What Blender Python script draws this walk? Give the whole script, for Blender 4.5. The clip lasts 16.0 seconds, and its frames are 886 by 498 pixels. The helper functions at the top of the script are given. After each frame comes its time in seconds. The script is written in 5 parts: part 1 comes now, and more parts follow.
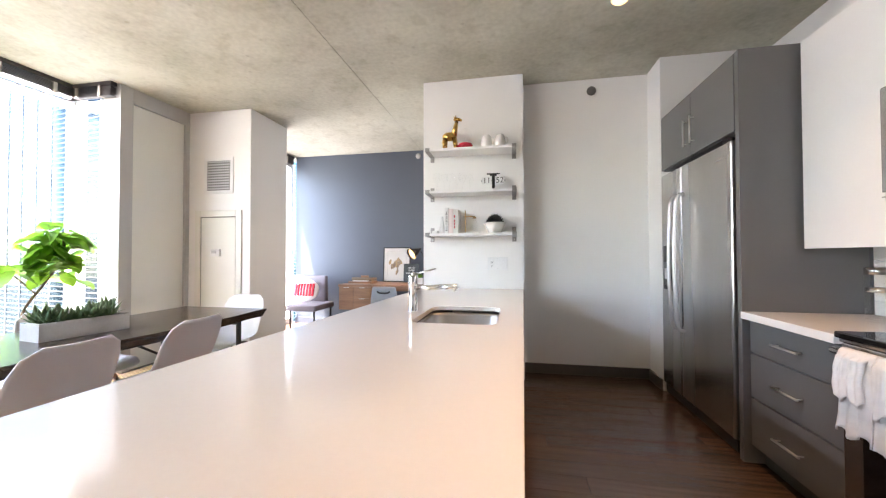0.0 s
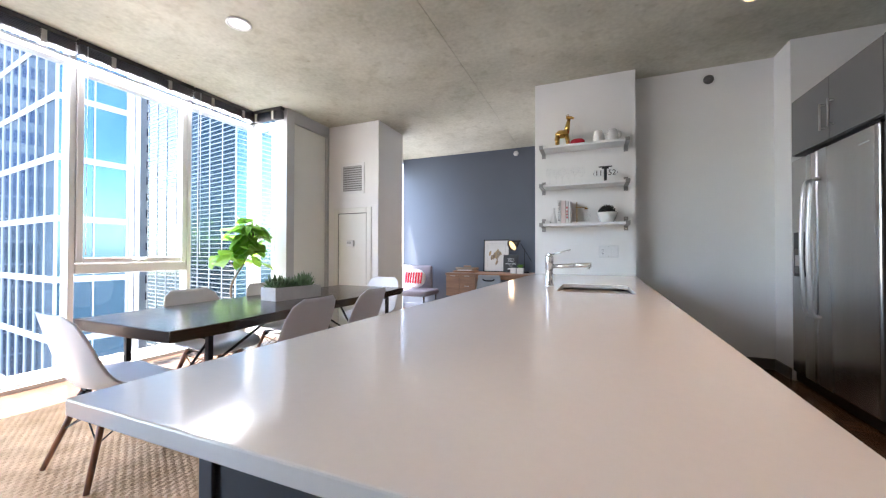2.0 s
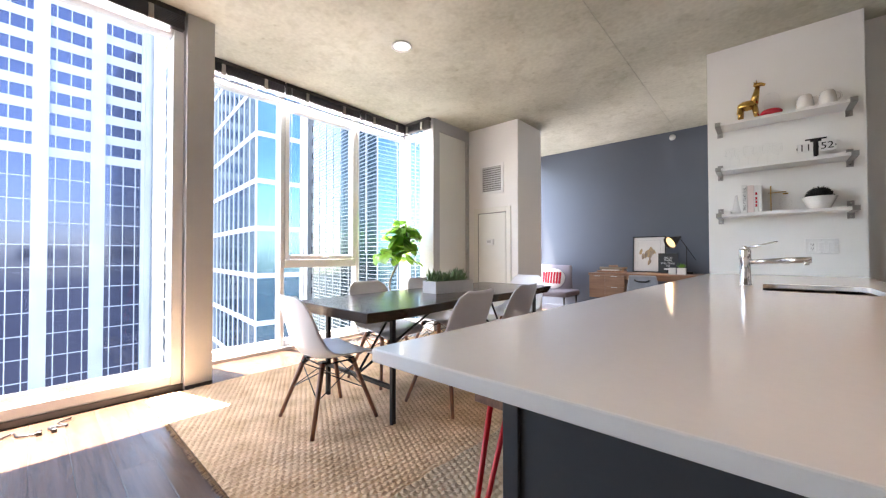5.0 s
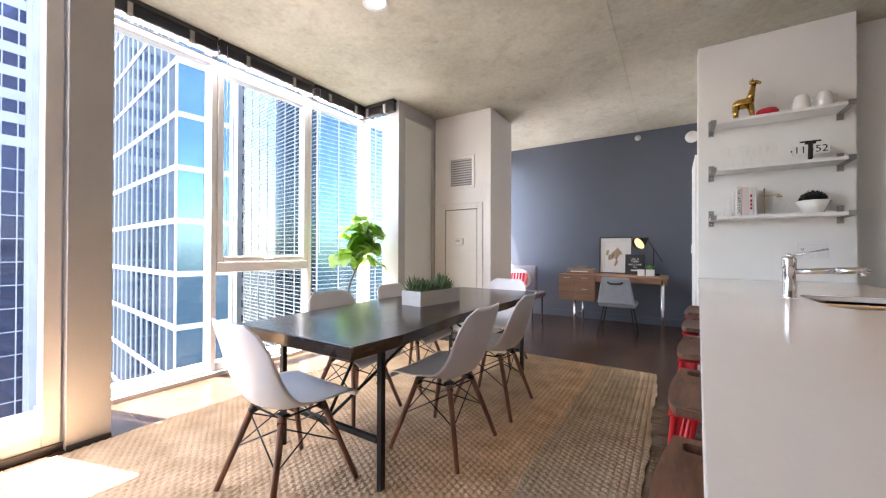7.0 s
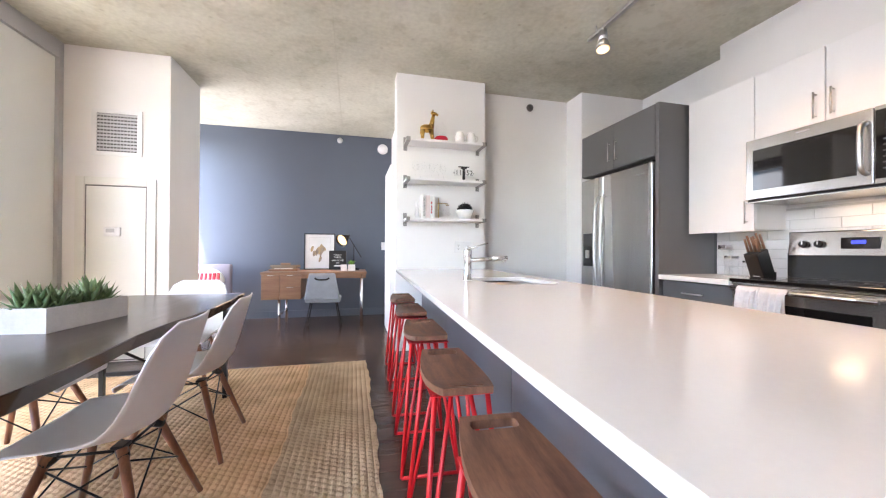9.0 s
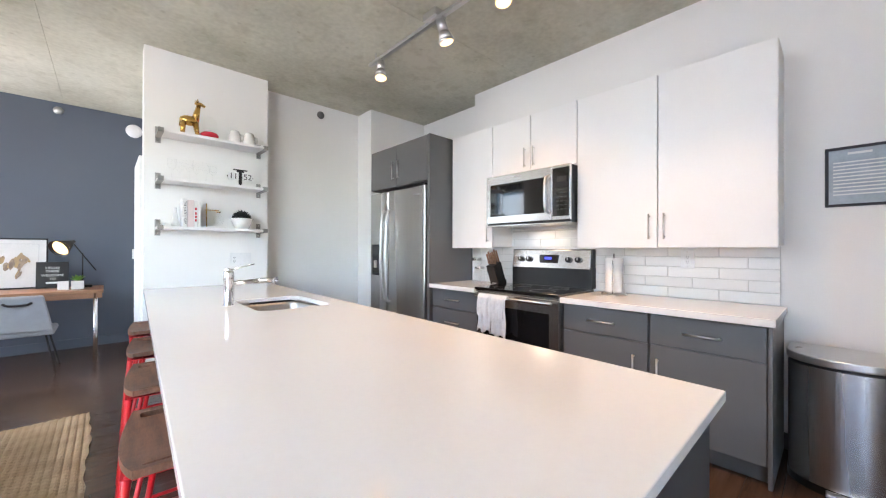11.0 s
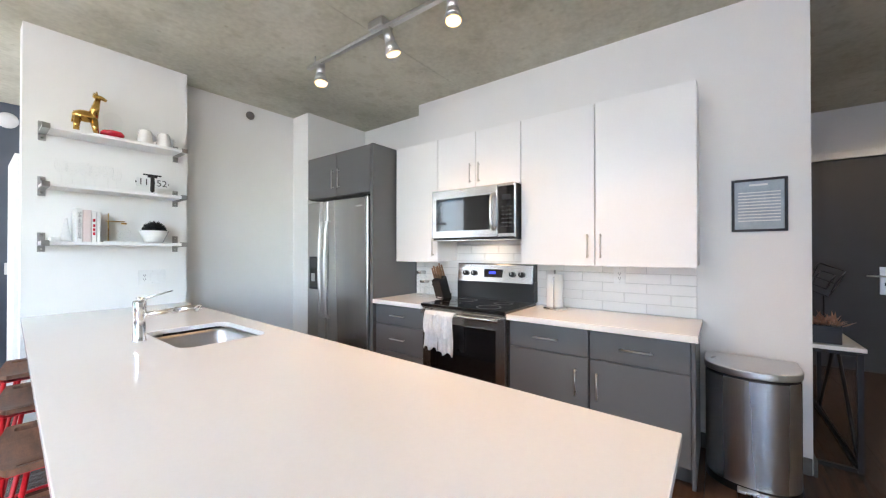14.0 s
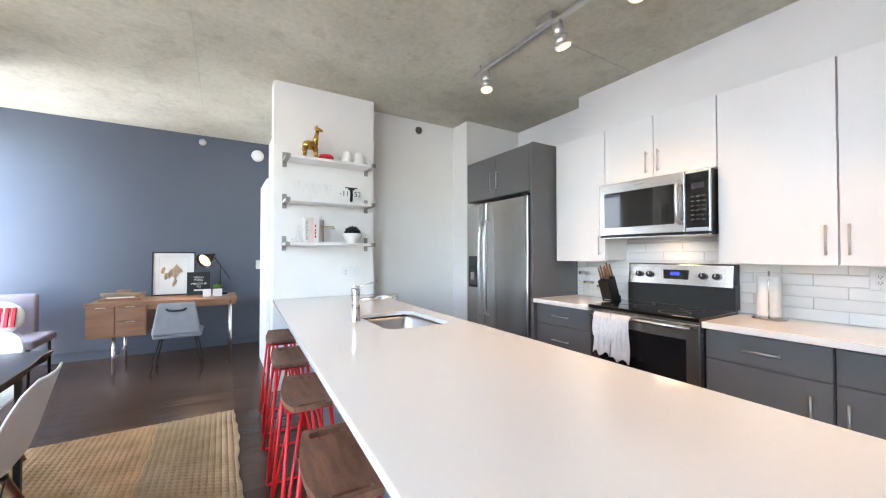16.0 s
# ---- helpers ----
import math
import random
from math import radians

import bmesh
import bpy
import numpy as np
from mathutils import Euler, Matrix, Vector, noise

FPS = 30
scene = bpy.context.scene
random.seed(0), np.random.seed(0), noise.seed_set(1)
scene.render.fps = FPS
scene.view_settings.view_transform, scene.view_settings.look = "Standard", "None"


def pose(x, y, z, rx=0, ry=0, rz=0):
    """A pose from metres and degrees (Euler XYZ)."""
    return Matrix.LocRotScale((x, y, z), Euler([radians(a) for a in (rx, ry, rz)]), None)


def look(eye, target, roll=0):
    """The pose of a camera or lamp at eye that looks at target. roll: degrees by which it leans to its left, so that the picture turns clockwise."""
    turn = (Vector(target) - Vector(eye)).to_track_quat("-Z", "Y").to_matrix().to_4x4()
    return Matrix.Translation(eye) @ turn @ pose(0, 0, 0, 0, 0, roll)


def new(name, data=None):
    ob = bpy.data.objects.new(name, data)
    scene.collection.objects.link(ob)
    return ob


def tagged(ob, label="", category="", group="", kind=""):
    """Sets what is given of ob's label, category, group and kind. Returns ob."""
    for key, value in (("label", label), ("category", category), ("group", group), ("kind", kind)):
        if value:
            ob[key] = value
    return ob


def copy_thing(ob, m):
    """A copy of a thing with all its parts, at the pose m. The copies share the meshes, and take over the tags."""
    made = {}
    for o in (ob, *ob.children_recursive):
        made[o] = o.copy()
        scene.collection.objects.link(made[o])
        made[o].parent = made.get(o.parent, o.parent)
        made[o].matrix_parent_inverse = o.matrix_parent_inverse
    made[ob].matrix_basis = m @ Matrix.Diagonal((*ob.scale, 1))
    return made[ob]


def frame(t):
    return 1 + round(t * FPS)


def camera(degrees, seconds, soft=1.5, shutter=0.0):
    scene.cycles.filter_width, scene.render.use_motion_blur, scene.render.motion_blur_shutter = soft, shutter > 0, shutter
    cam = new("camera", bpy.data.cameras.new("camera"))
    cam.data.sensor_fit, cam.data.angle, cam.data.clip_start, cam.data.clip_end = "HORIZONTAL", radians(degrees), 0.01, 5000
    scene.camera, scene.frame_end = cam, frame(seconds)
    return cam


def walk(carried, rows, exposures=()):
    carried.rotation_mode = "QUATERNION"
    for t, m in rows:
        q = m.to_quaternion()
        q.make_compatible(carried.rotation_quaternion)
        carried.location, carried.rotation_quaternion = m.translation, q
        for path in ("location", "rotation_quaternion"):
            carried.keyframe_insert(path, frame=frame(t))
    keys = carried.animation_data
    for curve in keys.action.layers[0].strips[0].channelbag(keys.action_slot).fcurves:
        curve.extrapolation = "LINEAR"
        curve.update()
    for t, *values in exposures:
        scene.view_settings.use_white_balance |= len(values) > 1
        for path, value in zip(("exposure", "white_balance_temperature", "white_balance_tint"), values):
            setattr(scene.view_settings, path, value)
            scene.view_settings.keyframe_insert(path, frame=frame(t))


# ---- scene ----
cam = camera(101.3, 16.0, soft=1.2)
PATH = [
    (0, (0.395, 0.135, 1.192), (0.023, 2.099, 1.227), -0.1),
    (0.5, (0.384, -0.042, 1.191), (-0.109, 1.896, 1.228), 0.1),
    (1, (0.319, -0.192, 1.169), (-0.356, 1.691, 1.204), 0.0),
    (1.5, (0.206, -0.321, 1.137), (-0.506, 1.548, 1.167), 0.0),
    (2, (0.095, -0.401, 1.092), (-0.662, 1.45, 1.114), 0.1),
    (2.5, (-0.005, -0.449, 0.976), (-0.891, 1.344, 1.012), -0.1),
    (3, (-0.051, -0.471, 0.834), (-1.086, 1.24, 0.867), -0.1),
    (3.5, (-0.073, -0.465, 0.803), (-1.226, 1.169, 0.845), -0.3),
    (4, (-0.056, -0.49, 0.857), (-1.289, 1.083, 0.894), -0.2),
    (4.5, (-0.06, -0.537, 0.994), (-1.387, 0.958, 1.026), -0.1),
    (7, (-0.675, -0.321, 1.099), (-1.747, 1.368, 1.111), 0.2),
    (7.5, (-0.857, -0.171, 1.086), (-1.561, 1.701, 1.087), -0.0),
    (8, (-0.85, -0.054, 1.091), (-1.15, 1.924, 1.096), 0.3),
    (8.5, (-0.893, -0.05, 1.098), (-0.809, 1.948, 1.108), 0.4),
    (9, (-0.925, -0.13, 1.061), (-0.443, 1.812, 1.073), 0.3),
    (9.5, (-0.905, -0.198, 1.016), (-0.148, 1.653, 1.027), 0.2),
    (12, (-0.645, -0.287, 1.323), (0.918, 0.961, 1.333), 0.2),
    (12.5, (-0.667, -0.26, 1.327), (0.93, 0.944, 1.342), 0.2),
    (13, (-0.692, -0.235, 1.333), (0.912, 0.96, 1.348), 0.2),
    (13.5, (-0.717, -0.202, 1.328), (0.881, 1.001, 1.343), 0.2),
    (14, (-0.719, -0.177, 1.328), (0.873, 1.034, 1.342), 0.0),
    (14.5, (-0.736, -0.126, 1.317), (0.843, 1.101, 1.334), -0.0),
    (15, (-0.754, -0.091, 1.306), (0.75, 1.227, 1.325), -0.1),
    (15.5, (-0.821, -0.06, 1.298), (0.539, 1.406, 1.321), -0.1),
    (16, (-0.897, -0.043, 1.286), (0.143, 1.665, 1.318), -0.0),
]
walk(cam, [(t, look(eye, target, roll)) for t, eye, target, roll in PATH], exposures=[
    (0, 4.65, 7000, 16), (1, 4.3, 6800, 16), (2, 4.05, 6500, 15), (2.5, 3.95, 6500, 14), (3.5, 3.95, 6500, 14), (4.5, 4.05, 6900, 16), (7, 3.95, 7100, 19), (8, 4.25, 7100, 19),
    (9, 4.8, 6800, 18), (9.7, 4.8, 6700, 17), (12, 4.75, 6450, 11), (14.5, 4.75, 6450, 11), (16, 4.75, 6400, 11)])

# ---- world, sun and exposure ----
H = 2.955          # ceiling
TOP = 0.866        # worktops
SUN = Vector((-0.285, -0.088, 1.0)).normalized()
world = bpy.data.worlds.new("sky")
scene.world = world
world.use_nodes = True
wn = world.node_tree
sky = wn.nodes.new("ShaderNodeTexSky")
sky.sky_type, sky.sun_disc = "NISHITA", False
sky.sun_elevation = math.asin(SUN.z)
sky.sun_rotation = math.atan2(SUN.x, SUN.y)
wn.links.new(sky.outputs[0], wn.nodes["Background"].inputs[0])
wn.nodes["Background"].inputs[1].default_value = 0.15
sun = new("sun", bpy.data.lights.new("sun", "SUN"))
sun.data.energy, sun.data.angle, sun.data.color = 5.0, radians(0.5), (1.0, 0.95, 0.88)
sun.matrix_basis = look(SUN * 60, (0, 0, 0))


def lamp(name, kind, energy, colour, m, size=0.05, spot=70):
    ob = new(name, bpy.data.lights.new(name, kind))
    ob.data.energy, ob.data.color = energy, colour
    if kind == "AREA":
        ob.data.size = size
    else:
        ob.data.shadow_soft_size = size
    if kind == "SPOT":
        ob.data.spot_size, ob.data.spot_blend = radians(spot), 0.6
    ob.matrix_basis = m
    return ob


# added lamps for sky light: strips under bay and side heads, nook window's opening
def daylight(name, energy, m, wide, high):
    ob = lamp(name, "AREA", energy, (0.93, 0.94, 1.0), m)
    ob.data.shape, ob.data.size, ob.data.size_y = "RECTANGLE", wide, high


daylight("bay_daylight", 4.3, look((-4.075, 1.83, 2.80), (-3.275, 1.83, 1.80)), 2.5, 0.05)
daylight("side_daylight", 3.0, look((-3.53, -0.85, 2.79), (-2.73, -0.85, 1.79)), 2.0, 0.05)
daylight("nook_daylight", 2.6, look((-3.56, 5.35, 1.45), (-2.56, 5.35, 1.45)), 1.2, 2.5)

# ---- materials ----
def mat(name, a, b=None, rough=0.5, metal=0.0, scale=3.0, stretch=(1, 1, 1), bump=0.0, bscale=80.0, rvar=0.08, coat=0.0, piece=0.0, detail=5.0, spec=0.5):
    """Two tones mixed by coarse and fine noise, with fine relief. piece: how far each object's own tone differs."""
    m = bpy.data.materials.new(name)
    m.use_nodes = True
    t = m.node_tree
    N, L = t.nodes.new, t.links.new
    p = t.nodes["Principled BSDF"]
    b = b or tuple(c * 0.86 for c in a)
    co = N("ShaderNodeTexCoord")
    mp = N("ShaderNodeMapping")
    mp.inputs["Scale"].default_value = stretch
    L(co.outputs["Object"], mp.inputs["Vector"])
    vec = mp.outputs[0]
    if piece:
        info = N("ShaderNodeObjectInfo")
        add = N("ShaderNodeVectorMath")
        add.operation = "MULTIPLY_ADD"
        L(info.outputs["Random"], add.inputs[0])
        add.inputs[1].default_value = (37, 53, 19)
        L(vec, add.inputs[2])
        vec = add.outputs[0]
    n1, n2 = N("ShaderNodeTexNoise"), N("ShaderNodeTexNoise")
    n1.inputs["Scale"].default_value, n2.inputs["Scale"].default_value = scale, bscale
    n1.inputs["Detail"].default_value, n2.inputs["Detail"].default_value = detail, 4
    L(vec, n1.inputs["Vector"]), L(vec, n2.inputs["Vector"])
    mix = N("ShaderNodeMath")
    mix.operation = "MULTIPLY_ADD"
    L(n2.outputs["Fac"], mix.inputs[0])
    mix.inputs[1].default_value = 0.35
    L(n1.outputs["Fac"], mix.inputs[2])
    ramp = N("ShaderNodeValToRGB")
    ramp.color_ramp.elements[0].position, ramp.color_ramp.elements[1].position = 0.48, 0.86
    ramp.color_ramp.elements[0].color, ramp.color_ramp.elements[1].color = (*b, 1), (*a, 1)
    L(mix.outputs[0], ramp.inputs[0])
    out = ramp.outputs[0]
    if piece:
        hsv = N("ShaderNodeHueSaturation")
        rng = N("ShaderNodeMapRange")
        rng.inputs["To Min"].default_value, rng.inputs["To Max"].default_value = 1 - piece, 1 + piece
        L(info.outputs["Random"], rng.inputs["Value"])
        L(rng.outputs[0], hsv.inputs["Value"]), L(out, hsv.inputs["Color"])
        out = hsv.outputs[0]
    L(out, p.inputs["Base Color"])
    rr = N("ShaderNodeMapRange")
    rr.inputs["To Min"].default_value, rr.inputs["To Max"].default_value = max(0.02, rough - rvar), min(1, rough + rvar)
    L(n1.outputs["Fac"], rr.inputs["Value"]), L(rr.outputs[0], p.inputs["Roughness"])
    p.inputs["Metallic"].default_value, p.inputs["Coat Weight"].default_value = metal, coat
    p.inputs["Specular IOR Level"].default_value = spec
    if bump:
        bp = N("ShaderNodeBump")
        bp.inputs["Strength"].default_value, bp.inputs["Distance"].default_value = bump, 0.004
        L(n2.outputs["Fac"], bp.inputs["Height"]), L(bp.outputs[0], p.inputs["Normal"])
    return m


def glow(name, colour, strength):
    m = bpy.data.materials.new(name)
    m.use_nodes = True
    p = m.node_tree.nodes["Principled BSDF"]
    p.inputs["Base Color"].default_value = (0.02, 0.02, 0.02, 1)
    p.inputs["Emission Color"].default_value, p.inputs["Emission Strength"].default_value = (*colour, 1), strength
    return m


def glass(name, tint, gloss=1.0):
    m = bpy.data.materials.new(name)
    m.use_nodes = True
    t = m.node_tree
    N, L = t.nodes.new, t.links.new
    a, g, x, f = N("ShaderNodeBsdfTransparent"), N("ShaderNodeBsdfGlossy"), N("ShaderNodeMixShader"), N("ShaderNodeLayerWeight")
    a.inputs[0].default_value, g.inputs["Roughness"].default_value = (*tint, 1), 0.02
    f.inputs[0].default_value = 0.5
    up = N("ShaderNodeMath")
    up.operation = "POWER"
    up.inputs[1].default_value = 4.0
    k = N("ShaderNodeMath")
    k.operation = "MULTIPLY_ADD"
    k.inputs[1].default_value, k.inputs[2].default_value = 0.6 * gloss, 0.03 * gloss
    L(f.outputs["Facing"], up.inputs[0]), L(up.outputs[0], k.inputs[0]), L(k.outputs[0], x.inputs[0])
    L(a.outputs[0], x.inputs[1]), L(g.outputs[0], x.inputs[2])
    L(x.outputs[0], t.nodes["Material Output"].inputs[0])
    return m


def concrete():
    """Board-cast slab: broad pale and dark clouds, small blots and pin holes."""
    m = mat("cast_concrete", (0.66, 0.645, 0.545), (0.43, 0.42, 0.335), rough=0.75, scale=1.1, bump=0.25, bscale=26, detail=9)
    t = m.node_tree
    N, L = t.nodes.new, t.links.new
    p = t.nodes["Principled BSDF"]
    src = p.inputs["Base Color"].links[0].from_socket
    co = N("ShaderNodeTexCoord")
    blot = N("ShaderNodeTexNoise")
    blot.inputs["Scale"].default_value, blot.inputs["Detail"].default_value = 7.0, 6
    r = N("ShaderNodeValToRGB")
    r.color_ramp.elements[0].position, r.color_ramp.elements[1].position = 0.33, 0.47
    r.color_ramp.elements[0].color, r.color_ramp.elements[1].color = (0.78, 0.76, 0.70, 1), (1, 1, 1, 1)
    pit = N("ShaderNodeTexVoronoi")
    pit.inputs["Scale"].default_value = 5.5
    r2 = N("ShaderNodeValToRGB")
    r2.color_ramp.elements[0].position, r2.color_ramp.elements[1].position = 0.05, 0.11
    r2.color_ramp.elements[0].color, r2.color_ramp.elements[1].color = (0.68, 0.66, 0.6, 1), (1, 1, 1, 1)
    L(co.outputs["Object"], blot.inputs["Vector"]), L(co.outputs["Object"], pit.inputs["Vector"])
    L(blot.outputs["Fac"], r.inputs[0]), L(pit.outputs["Distance"], r2.inputs[0])
    for other in (r, r2):
        mx = N("ShaderNodeMix")
        mx.data_type, mx.blend_type = "RGBA", "MULTIPLY"
        mx.inputs[0].default_value = 0.5
        L(src, mx.inputs[6]), L(other.outputs[0], mx.inputs[7])
        src = mx.outputs[2]
    L(src, p.inputs["Base Color"])
    return m


CONCRETE = concrete()
WHITE = mat("white_wall_paint", (0.82, 0.81, 0.79), (0.78, 0.77, 0.75), rough=0.6, scale=1.2, bump=0.05, bscale=160)
PALE = mat("pale_green_white_paint", (0.78, 0.78, 0.73), (0.74, 0.74, 0.69), rough=0.5, scale=1.4)
NAVY = mat("slate_navy_wall_paint", (0.090, 0.108, 0.140), (0.080, 0.096, 0.125), rough=0.5, scale=1.0, bump=0.05, bscale=170)
BASEGREY = mat("dark_skirting_paint", (0.10, 0.095, 0.09), rough=0.45)
FRAME = mat("window_frame_paint", (0.72, 0.72, 0.71), (0.66, 0.66, 0.66), rough=0.35, scale=4)
PIERGREY = mat("aluminium_grey_paint", (0.50, 0.50, 0.50), (0.46, 0.46, 0.46), rough=0.4)
PLANK = mat("dark_stained_oak", (0.098, 0.058, 0.040), (0.068, 0.040, 0.028), rough=0.23, scale=2.2, stretch=(0.8, 14, 3), bump=0.12, bscale=30, piece=0.16)
QUARTZ = mat("white_quartz", (0.83, 0.815, 0.79), (0.815, 0.80, 0.775), rough=0.12, scale=60, bscale=240, rvar=0.03)
CABGREY = mat("grey_cabinet_lacquer", (0.138, 0.136, 0.136), (0.128, 0.126, 0.127), rough=0.36, scale=2)
# peninsula panels: shade in the end's dark tone, window light in the back's
PANELGREY = mat("charcoal_laminate_shaded", (0.050, 0.055, 0.062), (0.045, 0.049, 0.056), rough=0.45, scale=2)
BACKLIT = mat("slate_panel_lit", (0.125, 0.138, 0.165), (0.112, 0.124, 0.150), rough=0.45, scale=2)
CABWHITE = mat("white_cabinet_lacquer", (0.83, 0.82, 0.81), (0.80, 0.79, 0.78), rough=0.33, scale=2)
STEEL = mat("brushed_steel", (0.62, 0.61, 0.60), (0.48, 0.47, 0.46), rough=0.27, metal=1, scale=3, stretch=(1, 1, 0.04), bump=0.03, bscale=300)
STEELH = mat("brushed_steel_lengthwise", (0.64, 0.62, 0.60), (0.50, 0.48, 0.46), rough=0.24, metal=1, scale=3, stretch=(1, 0.04, 1), bump=0.03, bscale=300)
CHROME = mat("chrome", (0.85, 0.85, 0.86), (0.8, 0.8, 0.8), rough=0.07, metal=1, rvar=0.03)
BASIN = mat("satin_basin_steel", (0.60, 0.58, 0.56), (0.52, 0.50, 0.48), rough=0.40, metal=1, scale=3, stretch=(1, 0.05, 1), rvar=0.05)
PULLSTEEL = mat("satin_handle_steel", (0.66, 0.65, 0.64), (0.60, 0.59, 0.58), rough=0.34, metal=1, rvar=0.04)
DARKNICKEL = mat("dull_bracket_nickel", (0.40, 0.39, 0.38), rough=0.42, metal=1)
NICKEL = mat("satin_nickel", (0.66, 0.65, 0.63), rough=0.3, metal=1)
BLACKM = mat("black_metal", (0.009, 0.009, 0.010), rough=0.4, metal=0.3)
KEYGREY = mat("dim_key_print", (0.035, 0.035, 0.036), rough=0.4)
BLACKP = mat("black_plastic", (0.008, 0.008, 0.009), rough=0.35)
BLACKG = mat("black_ceramic_glass", (0.008, 0.008, 0.009), rough=0.06, rvar=0.02, coat=0.5)
PLASTIC = mat("white_moulded_plastic", (0.80, 0.79, 0.80), (0.77, 0.76, 0.77), rough=0.35, scale=5, bump=0.03, bscale=300)
PLATE = mat("white_plastic_plate", (0.82, 0.82, 0.81), rough=0.3)
WALNUT = mat("walnut_dark", (0.25, 0.10, 0.05), (0.14, 0.052, 0.027), rough=0.38, scale=5, stretch=(6, 6, 0.7), bscale=40, piece=0.12)
STOOLWOOD = mat("walnut_stool_wood", (0.235, 0.115, 0.068), (0.105, 0.047, 0.027), rough=0.45, scale=4.0, stretch=(9, 1.3, 4), bscale=30, piece=0.1)
TABLEWOOD = mat("espresso_slab_wood", (0.050, 0.031, 0.022), (0.022, 0.013, 0.009), rough=0.22, scale=2.5, stretch=(9, 1, 9), bscale=30, rvar=0.06)
DESKWOOD = mat("teak_veneer", (0.30, 0.155, 0.085), (0.20, 0.098, 0.052), rough=0.4, scale=3, stretch=(1, 6, 9), bscale=30)
RED = mat("red_powder_coat", (0.62, 0.012, 0.018), (0.52, 0.01, 0.014), rough=0.35)
REDG = mat("red_glazed", (0.55, 0.02, 0.04), rough=0.15)
GOLD = mat("polished_gold", (0.72, 0.45, 0.13), (0.5, 0.29, 0.07), rough=0.16, metal=1, scale=12)
JUTE = mat("jute_braid", (0.77, 0.54, 0.33), (0.52, 0.34, 0.19), rough=0.95, scale=6, bump=0.5, bscale=220)
# JUTE dulled: the weaker glow across the rug is in this colour
JUTED = mat("jute_braid_dim", (0.57, 0.44, 0.29), (0.41, 0.30, 0.19), rough=0.95, scale=6, bump=0.5, bscale=220)
LEAF = mat("fig_leaf", (0.17, 0.36, 0.05), (0.08, 0.21, 0.03), rough=0.35, scale=9, bscale=60)
lt_, lm_ = LEAF.node_tree.nodes.new("ShaderNodeBsdfTranslucent"), LEAF.node_tree.nodes.new("ShaderNodeMixShader")
lt_.inputs[0].default_value, lm_.inputs[0].default_value = (0.30, 0.55, 0.06, 1), 0.4
LEAF.node_tree.links.new(LEAF.node_tree.nodes["Principled BSDF"].outputs[0], lm_.inputs[1])
LEAF.node_tree.links.new(lt_.outputs[0], lm_.inputs[2])
LEAF.node_tree.links.new(lm_.outputs[0], LEAF.node_tree.nodes["Material Output"].inputs[0])
SUCC = mat("succulent_leaf", (0.13, 0.24, 0.085), (0.05, 0.10, 0.04), rough=0.5, scale=20)
BARK = mat("bark", (0.22, 0.17, 0.12), rough=0.8, scale=12, bump=0.4)
DARKLEAF = mat("near_black_foliage", (0.012, 0.013, 0.012), rough=0.7)
STONEW = mat("whitewashed_planter", (0.70, 0.68, 0.66), (0.60, 0.58, 0.56), rough=0.8, scale=9, bump=0.3)
TILE = mat("white_glazed_tile", (0.82, 0.81, 0.79), (0.79, 0.78, 0.76), rough=0.12, scale=4, rvar=0.04, piece=0.03)
GROUT = mat("grout", (0.62, 0.61, 0.59), rough=0.9)
PORC = mat("white_porcelain", (0.82, 0.80, 0.77), rough=0.15)
PAPER = mat("white_paper", (0.80, 0.79, 0.77), rough=0.9, bump=0.15)
TOWEL = mat("white_terry", (0.80, 0.79, 0.78), (0.72, 0.71, 0.71), rough=1.0, scale=30, bump=0.8, bscale=350)
FABRIC = mat("grey_fabric", (0.30, 0.31, 0.33), (0.25, 0.26, 0.28), rough=0.95, scale=8, bump=0.5, bscale=300)
LILAC = mat("mauve_grey_fabric", (0.27, 0.25, 0.29), rough=0.95, scale=8, bump=0.5, bscale=300)
BLIND = mat("dark_blind_slats", (0.045, 0.040, 0.040), (0.03, 0.027, 0.027), rough=0.4, stretch=(1, 1, 30))
TAPE = mat("blind_tape", (0.45, 0.42, 0.38), rough=0.8)
INK = mat("black_ink", (0.02, 0.02, 0.02), rough=0.7)
DARKDOOR = mat("charcoal_door", (0.055, 0.054, 0.055), (0.048, 0.047, 0.048), rough=0.45)
PANE = glass("window_glass", (0.93, 0.96, 0.97))
CLEAR = glass("clear_glassware", (0.994, 0.995, 0.995), 0.5)
BULB = glow("warm_bulb", (1.0, 0.60, 0.25), 0.16)
WHITEBULB = glow("white_led", (1.0, 0.98, 0.95), 0.08)
BLUELED = glow("blue_display", (0.05, 0.08, 1.0), 0.06)
TOWERGLASS = mat("blue_tower_glass", (0.070, 0.135, 0.185), (0.042, 0.095, 0.145), rough=0.06, metal=0.8, scale=0.12, bscale=0.6, rvar=0.03)
TOWERTEAL = mat("teal_tower_glass", (0.055, 0.120, 0.140), (0.035, 0.085, 0.110), rough=0.08, metal=0.8, scale=0.06, bscale=0.3, rvar=0.03)
TOWERNAVY = mat("dark_tower_glass", (0.052, 0.064, 0.115), (0.034, 0.042, 0.085), rough=0.08, metal=0.7, scale=0.05, bscale=0.3, rvar=0.03)
TOWERWHITE = mat("pale_spandrel", (0.42, 0.42, 0.43), (0.35, 0.35, 0.36), rough=0.4, scale=0.2, bscale=1)
STREET = mat("asphalt", (0.06, 0.06, 0.06), rough=0.9, scale=0.2)


